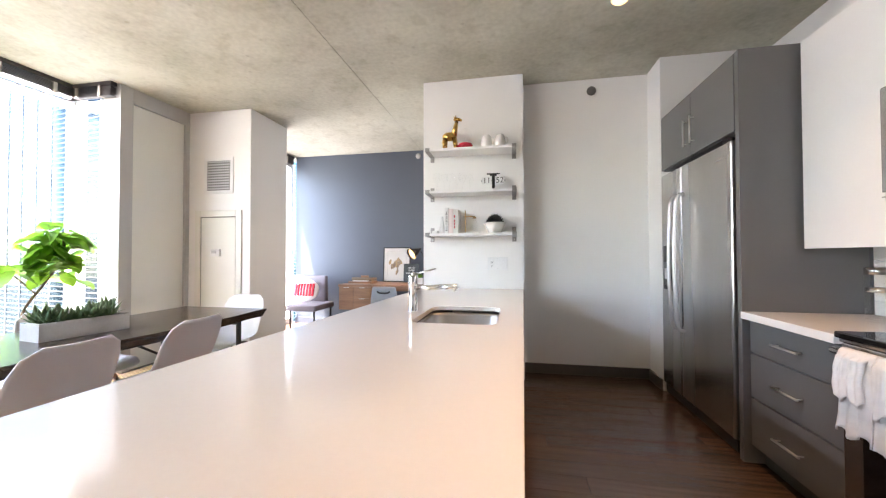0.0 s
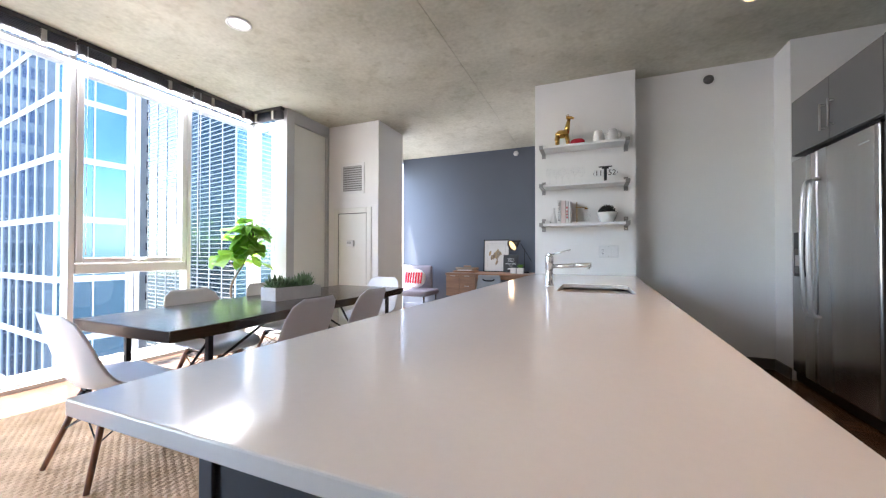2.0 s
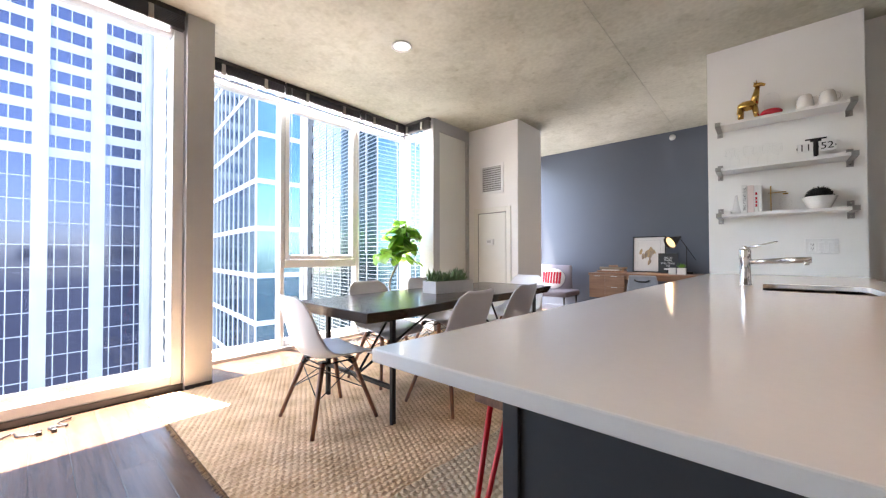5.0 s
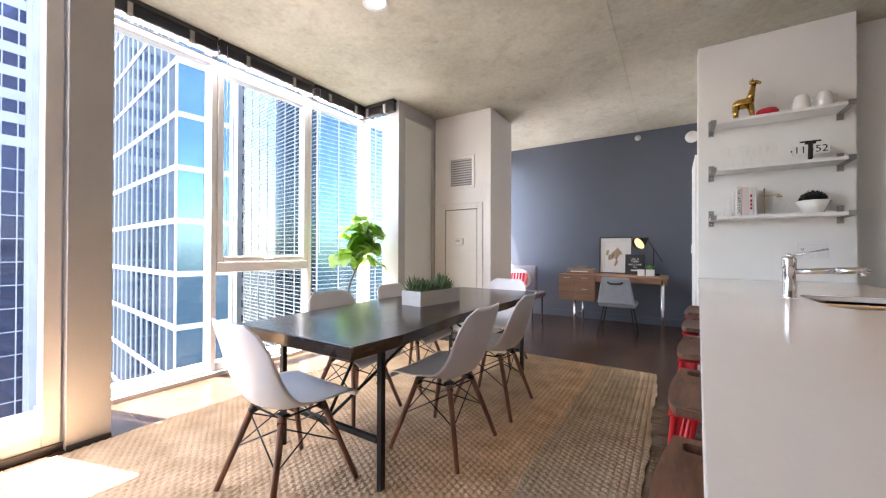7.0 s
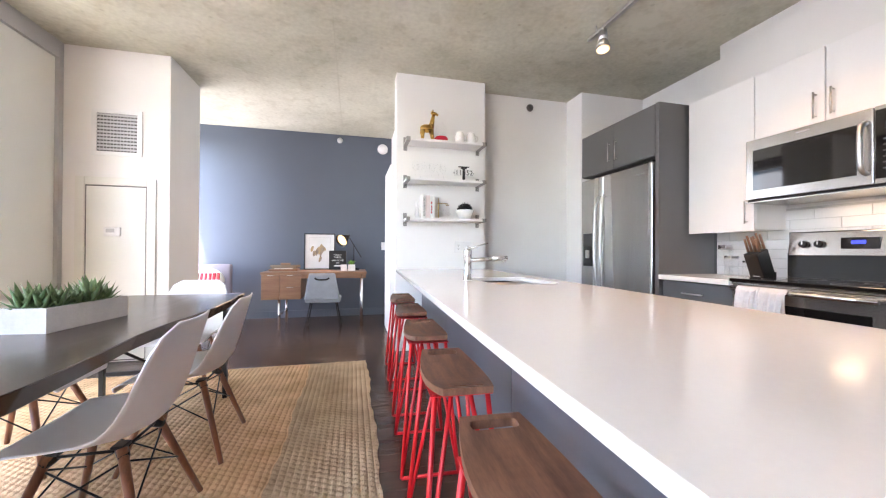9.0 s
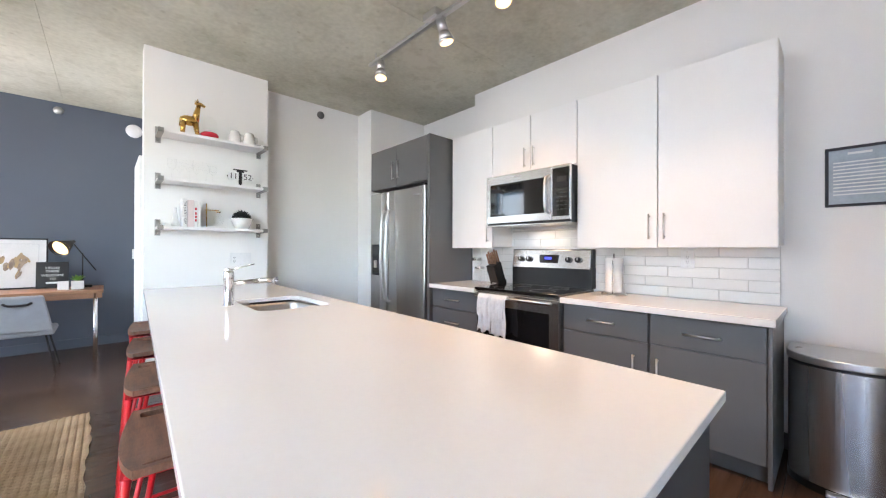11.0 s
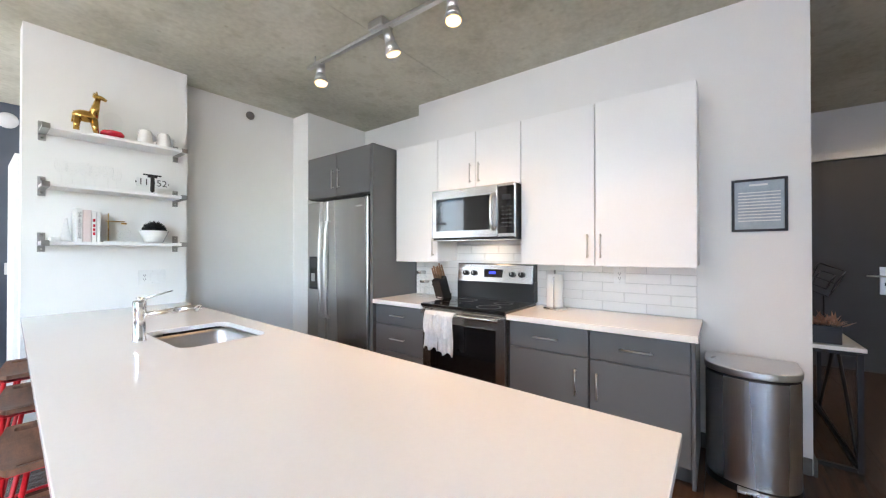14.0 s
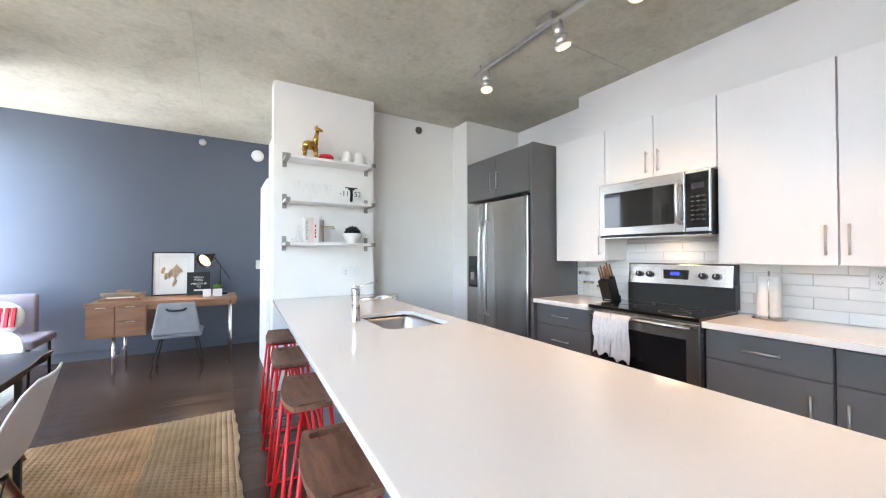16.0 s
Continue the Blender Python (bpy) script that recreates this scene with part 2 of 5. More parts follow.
# ---- mesh helpers ----
def box(x0, x1, y0, y1, z0, z1, bevel=0.0, seg=2):
    bm = bmesh.new()
    bmesh.ops.create_cube(bm, size=1)
    for v in bm.verts:
        v.co = Vector(((x0 + x1) / 2 + v.co.x * (x1 - x0), (y0 + y1) / 2 + v.co.y * (y1 - y0), (z0 + z1) / 2 + v.co.z * (z1 - z0)))
    if bevel:
        bmesh.ops.bevel(bm, geom=bm.edges[:], offset=bevel, segments=seg, affect="EDGES", profile=0.5)
    return bm


def rod(a, b, r0, r1=None, n=10):
    """A round bar from a to b, closed."""
    a, b = Vector(a), Vector(b)
    bm = bmesh.new()
    m = Matrix.Translation((a + b) / 2) @ (b - a).to_track_quat("Z", "Y").to_matrix().to_4x4()
    bmesh.ops.create_cone(bm, cap_ends=True, segments=n, radius1=r0, radius2=r0 if r1 is None else r1, depth=(b - a).length, matrix=m)
    for f in bm.faces:
        f.smooth = len(f.verts) == 4
    return bm


def lathe(profile, at=(0, 0, 0), n=24):
    """A turned shape from (radius, height) pairs."""
    bm = bmesh.new()
    rings = []
    for r, z in profile:
        r = max(r, 0.0004)
        rings.append([bm.verts.new((at[0] + r * math.cos(2 * math.pi * k / n), at[1] + r * math.sin(2 * math.pi * k / n), at[2] + z)) for k in range(n)])
    for lo, hi in zip(rings, rings[1:]):
        for k in range(n):
            bm.faces.new((lo[k], lo[(k + 1) % n], hi[(k + 1) % n], hi[k])).smooth = True
    return bm


def ball(at, r, squash=(1, 1, 1), n=2):
    bm = bmesh.new()
    bmesh.ops.create_icosphere(bm, subdivisions=n, radius=r)
    for v in bm.verts:
        v.co = Vector([at[k] + v.co[k] * squash[k] for k in range(3)])
    for f in bm.faces:
        f.smooth = True
    return bm


def slab(outline, z0, z1, bevel=0.0):
    """A flat plate with the given outline of (x, y)."""
    bm = bmesh.new()
    f = bm.faces.new([bm.verts.new((x, y, z0)) for x, y in outline])
    r = bmesh.ops.extrude_face_region(bm, geom=[f])
    for v in r["geom"]:
        if isinstance(v, bmesh.types.BMVert):
            v.co.z = z1
    bmesh.ops.recalc_face_normals(bm, faces=bm.faces[:])
    if bevel:
        bmesh.ops.bevel(bm, geom=bm.edges[:], offset=bevel, segments=2, affect="EDGES", profile=0.5)
    return bm


def tube(points, r, n=8, fine=4):
    """A smooth bent bar through the points, closed at both ends."""
    pts = [Vector(p) for p in points]
    ext = [pts[0] * 2 - pts[1]] + pts + [pts[-1] * 2 - pts[-2]]
    path = []
    for k in range(len(pts) - 1):
        a, b, c, d = ext[k:k + 4]
        for i in range(fine):
            u = i / fine
            path.append(0.5 * (2 * b + (c - a) * u + (2 * a - 5 * b + 4 * c - d) * u * u + (3 * b - a - 3 * c + d) * u ** 3))
    path.append(pts[-1])
    bm = bmesh.new()
    rings = []
    side = None
    for k, p in enumerate(path):
        t = (path[min(k + 1, len(path) - 1)] - path[max(k - 1, 0)]).normalized()
        side = t.orthogonal().normalized() if side is None else (side - t * side.dot(t)).normalized()
        up = t.cross(side)
        rings.append([bm.verts.new(p + (side * math.cos(2 * math.pi * i / n) + up * math.sin(2 * math.pi * i / n)) * r) for i in range(n)])
    for lo, hi in zip(rings, rings[1:]):
        for i in range(n):
            bm.faces.new((lo[i], lo[(i + 1) % n], hi[(i + 1) % n], hi[i])).smooth = True
    bm.faces.new(rings[0][::-1])
    bm.faces.new(rings[-1])
    return bm


def join(*bms):
    out = bms[0]
    for bm in bms[1:]:
        me = bpy.data.meshes.new("tmp")
        bm.to_mesh(me)
        out.from_mesh(me)
        bm.free()
        bpy.data.meshes.remove(me)
    return out


def turned(bm, m):
    bmesh.ops.transform(bm, matrix=m, verts=bm.verts[:])
    return bm


def part(name, bm, material, parent=None, label=""):
    """Links a bmesh, given in world places, as one mesh under its thing or part."""
    root, off = parent, Vector()
    while root:
        off += root.location
        root = root.parent
    bmesh.ops.translate(bm, vec=-off, verts=bm.verts[:])
    me = bpy.data.meshes.new(name)
    bm.to_mesh(me)
    bm.free()
    me.materials.append(material)
    ob = new(name, me)
    ob.parent = parent
    return tagged(ob, label)


def thing(name, at, label, category, group=""):
    ob = new(name)
    ob.empty_display_size = 0.1
    ob.location = at
    return tagged(ob, label, category, group)


def solo(name, bm, material, label, category, group="", kind=""):
    """A thing of one mesh, its origin at its base."""
    lo = [min(v.co[k] for v in bm.verts) for k in range(3)]
    hi = [max(v.co[k] for v in bm.verts) for k in range(3)]
    base = Vector(((lo[0] + hi[0]) / 2, (lo[1] + hi[1]) / 2, lo[2]))
    bmesh.ops.translate(bm, vec=-base, verts=bm.verts[:])
    ob = part(name, bm, material)
    ob.location = base
    return tagged(ob, label, category, group, kind)


def wall(name, *bms, material=WHITE, label="plain white painted plaster wall", category="wall"):
    return tagged(part(name, join(*bms), material), label, category, kind="structure")


def writing(text, size, m, material, parent, name="lettering"):
    """Flat lettering as a mesh, 1 mm deep."""
    cu = bpy.data.curves.new("text", "FONT")
    cu.body, cu.size, cu.extrude, cu.align_x, cu.align_y = text, size, 0.0005, "CENTER", "CENTER"
    tmp = bpy.data.objects.new("text", cu)
    me = bpy.data.meshes.new_from_object(tmp)
    bpy.data.objects.remove(tmp)
    me.transform(m)
    bm = bmesh.new()
    bm.from_mesh(me)
    return part(name, bm, material, parent)


FACE_S = pose(0, 0, 0, 90, 0, 0)      # text that faces -y
FACE_W = pose(0, 0, 0, 90, 0, -90)    # text that faces -x

# ---- the large structure ----
XB = -4.16          # bay glass
XL = -3.52          # window line beside the bay, and the pier
YN = 6.03           # navy wall
XK = 2.327          # kitchen wall
wall("wall_north", box(-3.4, 4.0, YN, YN + 0.15, 0, H), material=NAVY, label="slate navy painted accent wall", category="wall")
# south wall: unseen, set close to hold back light from that side
wall("wall_south", box(-3.6, 5.45, -3.35, -3.2, 0, H))
wall("wall_shelves", box(-0.484, 0.51, 3.72, 3.9, 0, H), label="white painted wing wall behind the open shelves")
wall("wall_kitchen_end", box(0.512, 1.70, 3.96, 4.15, 0, H), box(1.70, 2.7, 3.65, 4.15, 0, H))
wall("wall_alcove", box(2.56, 2.7, 2.48, 3.648, 0, H))
wall("wall_kitchen", box(XK, 2.49, -0.615, 2.478, 0, H), label="white painted kitchen wall with a free end")
wall("wall_hall", box(5.3, 5.45, -3.2, -1.72, 0, H), box(5.3, 5.45, -0.66, 1.4, 0, H), box(5.3, 5.45, -1.72, -0.66, 2.38, H), label="white painted entrance hall wall")
wall("wall_hall_side", box(2.492, 5.298, 1.4, 1.55, 0, H))
wall("wall_nook", box(-0.30, -0.15, 3.902, YN, 0, H), label="white painted wall of the side passage")
wall("wall_column", box(-3.72, -2.672, 3.955, 4.66, 0, H), label="white painted column with vent and access panel")
part("pier_side", box(-2.671, -2.665, 3.957, 4.658, 0, H), WHITE, bpy.data.objects["wall_column"])

bm = join(box(-3.62, -1.093, -3.4, 6.3, H, H + 0.25), box(-4.23, -3.621, 0.25, 3.3, H, H + 0.25), box(-1.089, 5.5, -3.4, 1.868, H + 0.002, H + 0.25), box(-1.089, 5.5, 1.871, 6.3, H + 0.001, H + 0.25), box(-1.1, 5.4, -3.4, 6.3, H + 0.008, H + 0.2))
tagged(part("ceiling", bm, CONCRETE), "raw cast concrete ceiling slab with a joint", "ceiling", kind="structure")
floor = tagged(part("floor", box(-4.4, 5.4, -6.1, 6.1, -0.3, -0.006), BASEGREY), "dark stained wood plank floor", "floor", kind="structure")


def skirting(name, *bms):
    tagged(part(name, join(*bms), BASEGREY), "dark painted skirting board", "baseboard", kind="structure")


skirting("baseboard", box(0.52, 1.70, 3.942, 3.958, 0, 0.1, 0.003), box(1.682, 1.698, 3.66, 3.94, 0, 0.1, 0.003))
skirting("baseboard", box(XK - 0.015, XK - 0.002, -0.61, -0.07, 0, 0.1, 0.003), box(XK - 0.015, 2.5, -0.632, -0.617, 0, 0.1, 0.003))
skirting("baseboard", box(-3.469, -3.461, 0.255, 0.445, 0, 0.03, 0.002), box(XL + 0.001, XL + 0.012, -3.19, 0.253, 0, 0.045, 0.002))
tagged(part("baseboard", box(-3.4, -0.31, YN - 0.016, YN - 0.002, 0, 0.11, 0.003), NAVY), "navy painted skirting board", "baseboard", kind="structure")
skirting("baseboard", box(5.284, 5.298, -3.2, -1.80, 0, 0.1, 0.003))


def window(name, bars, panes, label):
    w = tagged(part(name, join(*bars), FRAME), label, "window", kind="structure")
    for b in panes:
        g = part("pane", b, PANE, w)
        g.visible_shadow = False
    return w


def bar_y(y, x=XB, w=0.045, d=0.12, z0=0.0, z1=H):
    return box(x - d / 2, x + d / 2, y - w / 2, y + w / 2, z0, z1, 0.004, 1)


def bar_z(z, y0, y1, x=XB, h=0.06, d=0.12):
    return box(x - d / 2, x + d / 2, y0, y1, z - h / 2, z + h / 2, 0.004, 1)


YM1, YM2, YE = 1.30, 2.30, 3.19
window("window_1", [bar_y(0.47), bar_z(0.05, 0.49, YM1 - 0.03, h=0.1), bar_z(2.77, 0.49, YM1 - 0.03), bar_z(2.92, 0.49, YM1 - 0.03)],
       [box(XB - 0.006, XB + 0.006, 0.49, YM1 - 0.03, 0.1, 2.75)], "tall fixed window pane in a pale frame")
sash = [bar_y(YM1), bar_z(0.05, YM1 + 0.03, YM2 - 0.03, h=0.1), bar_z(2.77, YM1 + 0.03, YM2 - 0.03), bar_z(2.92, YM1 + 0.03, YM2 - 0.03), bar_z(0.945, YM1 + 0.03, YM2 - 0.03, h=0.09)]
sash += [bar_y(YM1 + 0.055, XB + 0.02, 0.05, 0.09, 0.995, 2.735), bar_y(YM2 - 0.055, XB + 0.02, 0.05, 0.09, 0.995, 2.735), bar_z(1.02, YM1 + 0.085, YM2 - 0.085, XB + 0.02, 0.05, 0.09), bar_z(2.71, YM1 + 0.085, YM2 - 0.085, XB + 0.02, 0.05, 0.09)]
w2 = window("window_2", sash, [box(XB - 0.006, XB + 0.006, YM1 + 0.03, YM2 - 0.03, 0.1, 0.9), box(XB + 0.014, XB + 0.026, YM1 + 0.09, YM2 - 0.09, 1.045, 2.685)], "window with an opening upper sash and a low pane")
part("latch", join(box(XB + 0.07, XB + 0.085, 1.75, 1.87, 1.0, 1.02, 0.003), rod((XB + 0.08, 1.8, 1.01), (XB + 0.1, 1.88, 1.045), 0.006)), NICKEL, w2)
window("window_3", [bar_y(YM2), bar_z(0.05, YM2 + 0.03, YE - 0.06, h=0.1), bar_z(2.77, YM2 + 0.03, YE - 0.06), bar_z(2.92, YM2 + 0.03, YE - 0.06), box(XB - 0.06, XB + 0.06, YE - 0.055, YE + 0.065, 0, H, 0.004, 1)],
       [box(XB - 0.006, XB + 0.006, YM2 + 0.03, YE - 0.06, 0.1, 2.75)], "tall fixed window pane beside the corner post")
window("window_4", [box(XB + 0.065, -3.72, YE - 0.05, YE + 0.06, 0, 0.1, 0.004, 1), box(XB + 0.065, -3.72, YE - 0.05, YE + 0.06, 2.74, 2.80, 0.004, 1), box(-3.78, -3.722, YE - 0.052, YE + 0.062, 0.1, 2.74, 0.004, 1), box(XB + 0.065, -3.72, YE - 0.05, YE + 0.06, 2.89, H, 0.004, 1)],
       [box(XB + 0.07, -3.782, YE - 0.006, YE + 0.006, 0.1, 2.74)], "narrow return window at the end of the bay")
sidebars = [bar_z(z, a, b, XL - 0.06, h) for z, h in ((0.06, 0.12), (2.80, 0.08)) for a, b in ((-3.2, -1.926), (-1.874, 0.174))] + [bar_y(-1.9, XL - 0.06, 0.05)]
window("window_5", sidebars + [bar_y(0.21, XL - 0.06, 0.07)], [box(XL - 0.066, XL - 0.054, a, b, 0.12, 2.76) for a, b in ((-1.87, 0.17), (-3.18, -1.93))], "floor to ceiling window beside the wide mullion")
window("window_6", [bar_z(0.05, 4.714, YN - 0.054, XL, 0.1), bar_z(2.80, 4.714, YN - 0.054, XL, 0.08), bar_y(4.69, XL), bar_y(YN - 0.03, XL)], [box(XL - 0.006, XL + 0.006, 4.72, YN - 0.06, 0.1, 2.76)], "tall window in the work nook")
wall("wall_mullion", box(-4.1, -3.47, 0.255, 0.445, 0, H, 0.004), material=PIERGREY, label="wide grey painted mullion post at the bay")
wall("wall_bay_sill", box(XB + 0.062, XB + 0.12, 0.45, YE - 0.06, 0, 0.035), box(XB - 0.3, XB - 0.061, 0.3, 3.4, -0.3, 0.0), material=PIERGREY, label="low grey sill under the bay windows")
wall("wall_pier", box(-3.72, XL, YE - 0.05, 3.27, 0, H, 0.003), box(-3.72, XL, 3.90, 3.953, 0, H), box(-3.72, XL, 3.272, 3.898, 2.80, H), material=PIERGREY, label="grey painted window pier with a header")
wall("wall_pier_panel", box(-3.70, XL - 0.03, 3.274, 3.896, 0, 2.797), box(-3.76, -3.722, 3.26, 4.6, 0, H), material=PALE, label="recessed pale panel between grey trims")


def blind(at, y0, y1, name="window_blind"):
    b = thing(name, at, "dark slatted blind raised into a stack under the ceiling", "blind", "raised blinds")
    part("head_rail", box(at[0] - 0.03, at[0] + 0.03, y0, y1, H - 0.045, H - 0.004, 0.003), BLIND, b)
    for k in range(8):
        part("slat", box(at[0] - 0.028, at[0] + 0.028, y0 + 0.005, y1 - 0.005, H - 0.15 + k * 0.0125, H - 0.146 + k * 0.0125), BLIND, b)
    n = max(2, int((y1 - y0) / 0.42))
    for k in range(n):
        y = y0 + (k + 0.5) * (y1 - y0) / n
        part("tape", box(at[0] - 0.032, at[0] + 0.032, y - 0.016, y + 0.016, H - 0.153, H - 0.046), TAPE, b)
    return b


for a, b in ((0.48, 1.29), (1.31, 2.29), (2.31, 3.12)):
    bl = blind((XB + 0.11, (a + b) / 2, H - 0.15), a, b)
    part("cord", join(rod((XB + 0.15, a + 0.05, 1.1), (XB + 0.15, a + 0.05, H - 0.05), 0.0025, n=5), lathe([(0.003, 0), (0.007, 0.01), (0.004, 0.035)], (XB + 0.15, a + 0.05, 1.07), 8)), PLATE, bl)
bl = blind((0, 0, 0), -0.29, 0.29)
bl.matrix_basis = pose(-3.83, YE - 0.1, 0, 0, 0, 90)
blind((XL + 0.03, -1.0, H - 0.15), -1.9, 0.24)
blind((XL + 0.09, 5.3, H - 0.15), 4.72, YN - 0.05)

# vent, access panel, thermostat on the column
v = thing("wall_vent", (-3.1, 3.953, 2.17), "white framed air grille with a fine dark mesh", "vent")
part("frame", join(box(-3.30, -2.895, 3.943, 3.953, 1.945, 1.985, 0.003), box(-3.30, -2.895, 3.943, 3.953, 2.345, 2.385, 0.003), box(-3.30, -3.26, 3.943, 3.953, 1.985, 2.345), box(-2.935, -2.895, 3.943, 3.953, 1.985, 2.345)), PLATE, v)
part("backing", box(-3.26, -2.935, 3.950, 3.953, 1.985, 2.345), BASEGREY, v)
for k in range(11):
    part("slat", box(-3.26, -2.935, 3.942, 3.949, 1.998 + k * 0.0325, 2.014 + k * 0.0325), PIERGREY, v)
for k in range(1, 12):
    part("wire", box(-3.26 + k * 0.027, -3.256 + k * 0.027, 3.940, 3.943, 1.985, 2.345), PIERGREY, v)
d = thing("access_panel", (-3.09, 3.953, 0.02), "tall pale access panel door in a plain casing", "panel")
part("casing", join(box(-3.42, -3.345, 3.938, 3.953, 0, 1.74, 0.003), box(-2.85, -2.775, 3.938, 3.953, 0, 1.74, 0.003), box(-3.344, -2.851, 3.938, 3.953, 1.665, 1.74, 0.003)), PALE, d)
part("door", box(-3.335, -2.86, 3.945, 3.953, 0.02, 1.655, 0.002), PALE, d)
part("gap", box(-3.345, -2.85, 3.951, 3.9545, 0.01, 1.665), BASEGREY, d)
th = thing("thermostat", (-3.12, 3.944, 1.19), "small white wall thermostat with a grey display", "thermostat")
part("body", box(-3.185, -3.055, 3.92, 3.944, 1.185, 1.27, 0.006), PLATE, th)
part("display", box(-3.165, -3.10, 3.917, 3.921, 1.22, 1.255), PIERGREY, th)

# door of the side passage and the entrance door
dr = thing("door", (-0.46, 4.32, 0), "white painted interior door standing open", "door")
part("leaf", box(-0.485, -0.445, 4.32, 5.05, 0.01, 2.12, 0.003), WHITE, dr)
part("handle", join(rod((-0.445, 4.38, 0.98), (-0.40, 4.38, 0.98), 0.009), rod((-0.40, 4.38, 0.98), (-0.40, 4.49, 0.98), 0.008)), NICKEL, dr)
ed = tagged(part("door_1", box(5.315, 5.36, -1.719, -0.661, 0.0005, 2.379), DARKDOOR), "charcoal flush entrance door, closed", "door", kind="structure")
part("door_plate", box(5.305, 5.314, -1.655, -1.565, 0.86, 1.16, 0.003), NICKEL, ed)
part("door_handle", join(rod((5.31, -1.61, 1.06), (5.25, -1.61, 1.06), 0.011), rod((5.25, -1.61, 1.06), (5.25, -1.46, 1.06), 0.010)), NICKEL, ed)
part("keyhole", box(5.302, 5.306, -1.62, -1.60, 0.955, 0.99), BLACKP, ed)
tagged(part("trim", join(box(5.275, 5.298, -1.80, -1.715, 0, 2.46, 0.003), box(5.275, 5.298, -0.665, -0.58, 0, 2.46, 0.003), box(5.275, 5.298, -1.714, -0.666, 2.378, 2.46, 0.003)), WHITE), "white painted door casing", "trim", kind="structure")

# ---- outdoors ----
tagged(part("ground", box(-900, 900, -900, 900, -45.2, -45), STREET), "city street far below", "ground", kind="structure")


def tower(at, yaw, wide, deep, high, levels, bays, glassmat, band, proud, fin, label, broad=0, broadw=1.0, heavy=None):
    """A curtain-wall tower about its base: glass body, floor bands and upright mullions; every broad-th one a wide fin.
    levels: (first, step) of the bands; heavy: (from, height) of deep upper bands built for a mirrored facade."""
    low = at[2]
    t = thing("office_tower", at, label, "building")
    x0, x1, y0, y1 = -wide / 2, wide / 2, -deep / 2, deep / 2
    body = lambda bm: turned(bm, Matrix.Translation(at))
    part("glass_wall", body(box(x0, x1, y0, y1, 0, high - low)), glassmat, t)
    bands = []
    z = levels[0]
    while z < high:
        h = heavy[1] if heavy and z > heavy[0] else band
        bands.append(box(x0 - proud, x1 + proud, y0 - proud, y1 + proud, z - low, z - low + h))
        z += levels[1]
    part("spandrels", body(join(*bands)), TOWERWHITE, t)
    for name, wanted in (("mullions", False), ("fins", True)):
        bars = []
        for a0, a1, fixed, axis in ((x0, x1, y0, 0), (x0, x1, y1, 0), (y0, y1, x1, 1), (y0, y1, x0, 1)):
            m = max(1, round((a1 - a0) / bays))
            for k in range(m + 1):
                if (broad > 0 and (m - k) % broad == 0) != wanted:
                    continue
                a = a0 + k * (a1 - a0) / m
                f = broadw / 2 if wanted else fin
                e = proud * 1.6 + (0.25 if wanted else 0.0)
                bars.append(box(a - f, a + f, fixed - e, fixed + e, 0, high - low) if axis == 0 else box(fixed - e, fixed + e, a - f, a + f, 0, high - low))
        if bars:
            part(name, body(join(*bars)), TOWERWHITE, t)
    part("roof", body(box(x0 + 0.5, x1 - 0.5, y0 + 0.5, y1 - 0.5, high - low, high - low + 2.5)), TOWERWHITE, t)
    t.rotation_euler.z = radians(yaw)
    return t


# its deep upper bands stand in for the reflection of a banded facade
tower((-87, -11.6, -45), 0, 24, 46.4, 62, (-44.0, 3.1), 1.45, TOWERNAVY, 0.12, 0.06, 0.06, "dark blue glass tower with broad white fins", 4, 1.6, (13.5, 1.35))
tower((-66.5, 17.3, -45), -6, 70, 3.7, 44, (-44.9, 4.0), 1.85, TOWERGLASS, 0.42, 0.05, 0.04, "blue glass slab tower with white floor bands")
tower((-92, 47.6, -45), 0, 18, 8.0, 70, (-44.5, 3.3), 2.0, TOWERWHITE, 0.1, 0.05, 0.1, "slim pale tower with rows of small windows")
tower((-80, 54, -45), 8, 18, 12, 60, (-44.0, 3.6), 1.8, TOWERGLASS, 0.35, 0.1, 0.05, "blue glass tower with pale floor bands")
tower((-55, 52, -45), -8, 26, 32, 64, (-44.8, 0.62), 3.4, TOWERTEAL, 0.07, 0.05, 0.07, "teal glass tower with fine floor lines")
pale = bpy.data.objects["office_tower.002"]
for k in range(20):
    for c in range(3):
        z, y = -15 + k * 3.3, 44.6 + c * 1.3
        part("window", box(-83.06, -82.9, y, y + 0.8, z, z + 1.6), TOWERNAVY, pale)

# ---- kitchen ----
pen = thing("kitchen_peninsula", (-0.13, 1.8, 0), "charcoal panelled kitchen peninsula base", "cabinet")
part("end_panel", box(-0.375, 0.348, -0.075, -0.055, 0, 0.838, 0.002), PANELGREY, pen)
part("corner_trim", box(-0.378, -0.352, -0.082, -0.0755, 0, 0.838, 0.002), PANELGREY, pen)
for a, b in ((-0.054, 1.19), (1.194, 2.44), (2.444, 3.715)):
    part("back_panel", turned(box(0, 0.02, a + 0.054, b + 0.054, 0.0, 0.838, 0.002), pose(-0.375, -0.054, 0, 0, 0, -2.6)), BACKLIT, pen, "slate grey back panel, window light put into its tone")
part("plinth", box(-0.12, 0.30, -0.05, 3.71, 0.0, 0.09), BASEGREY, pen)
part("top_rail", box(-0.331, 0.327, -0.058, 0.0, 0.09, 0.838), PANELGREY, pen)
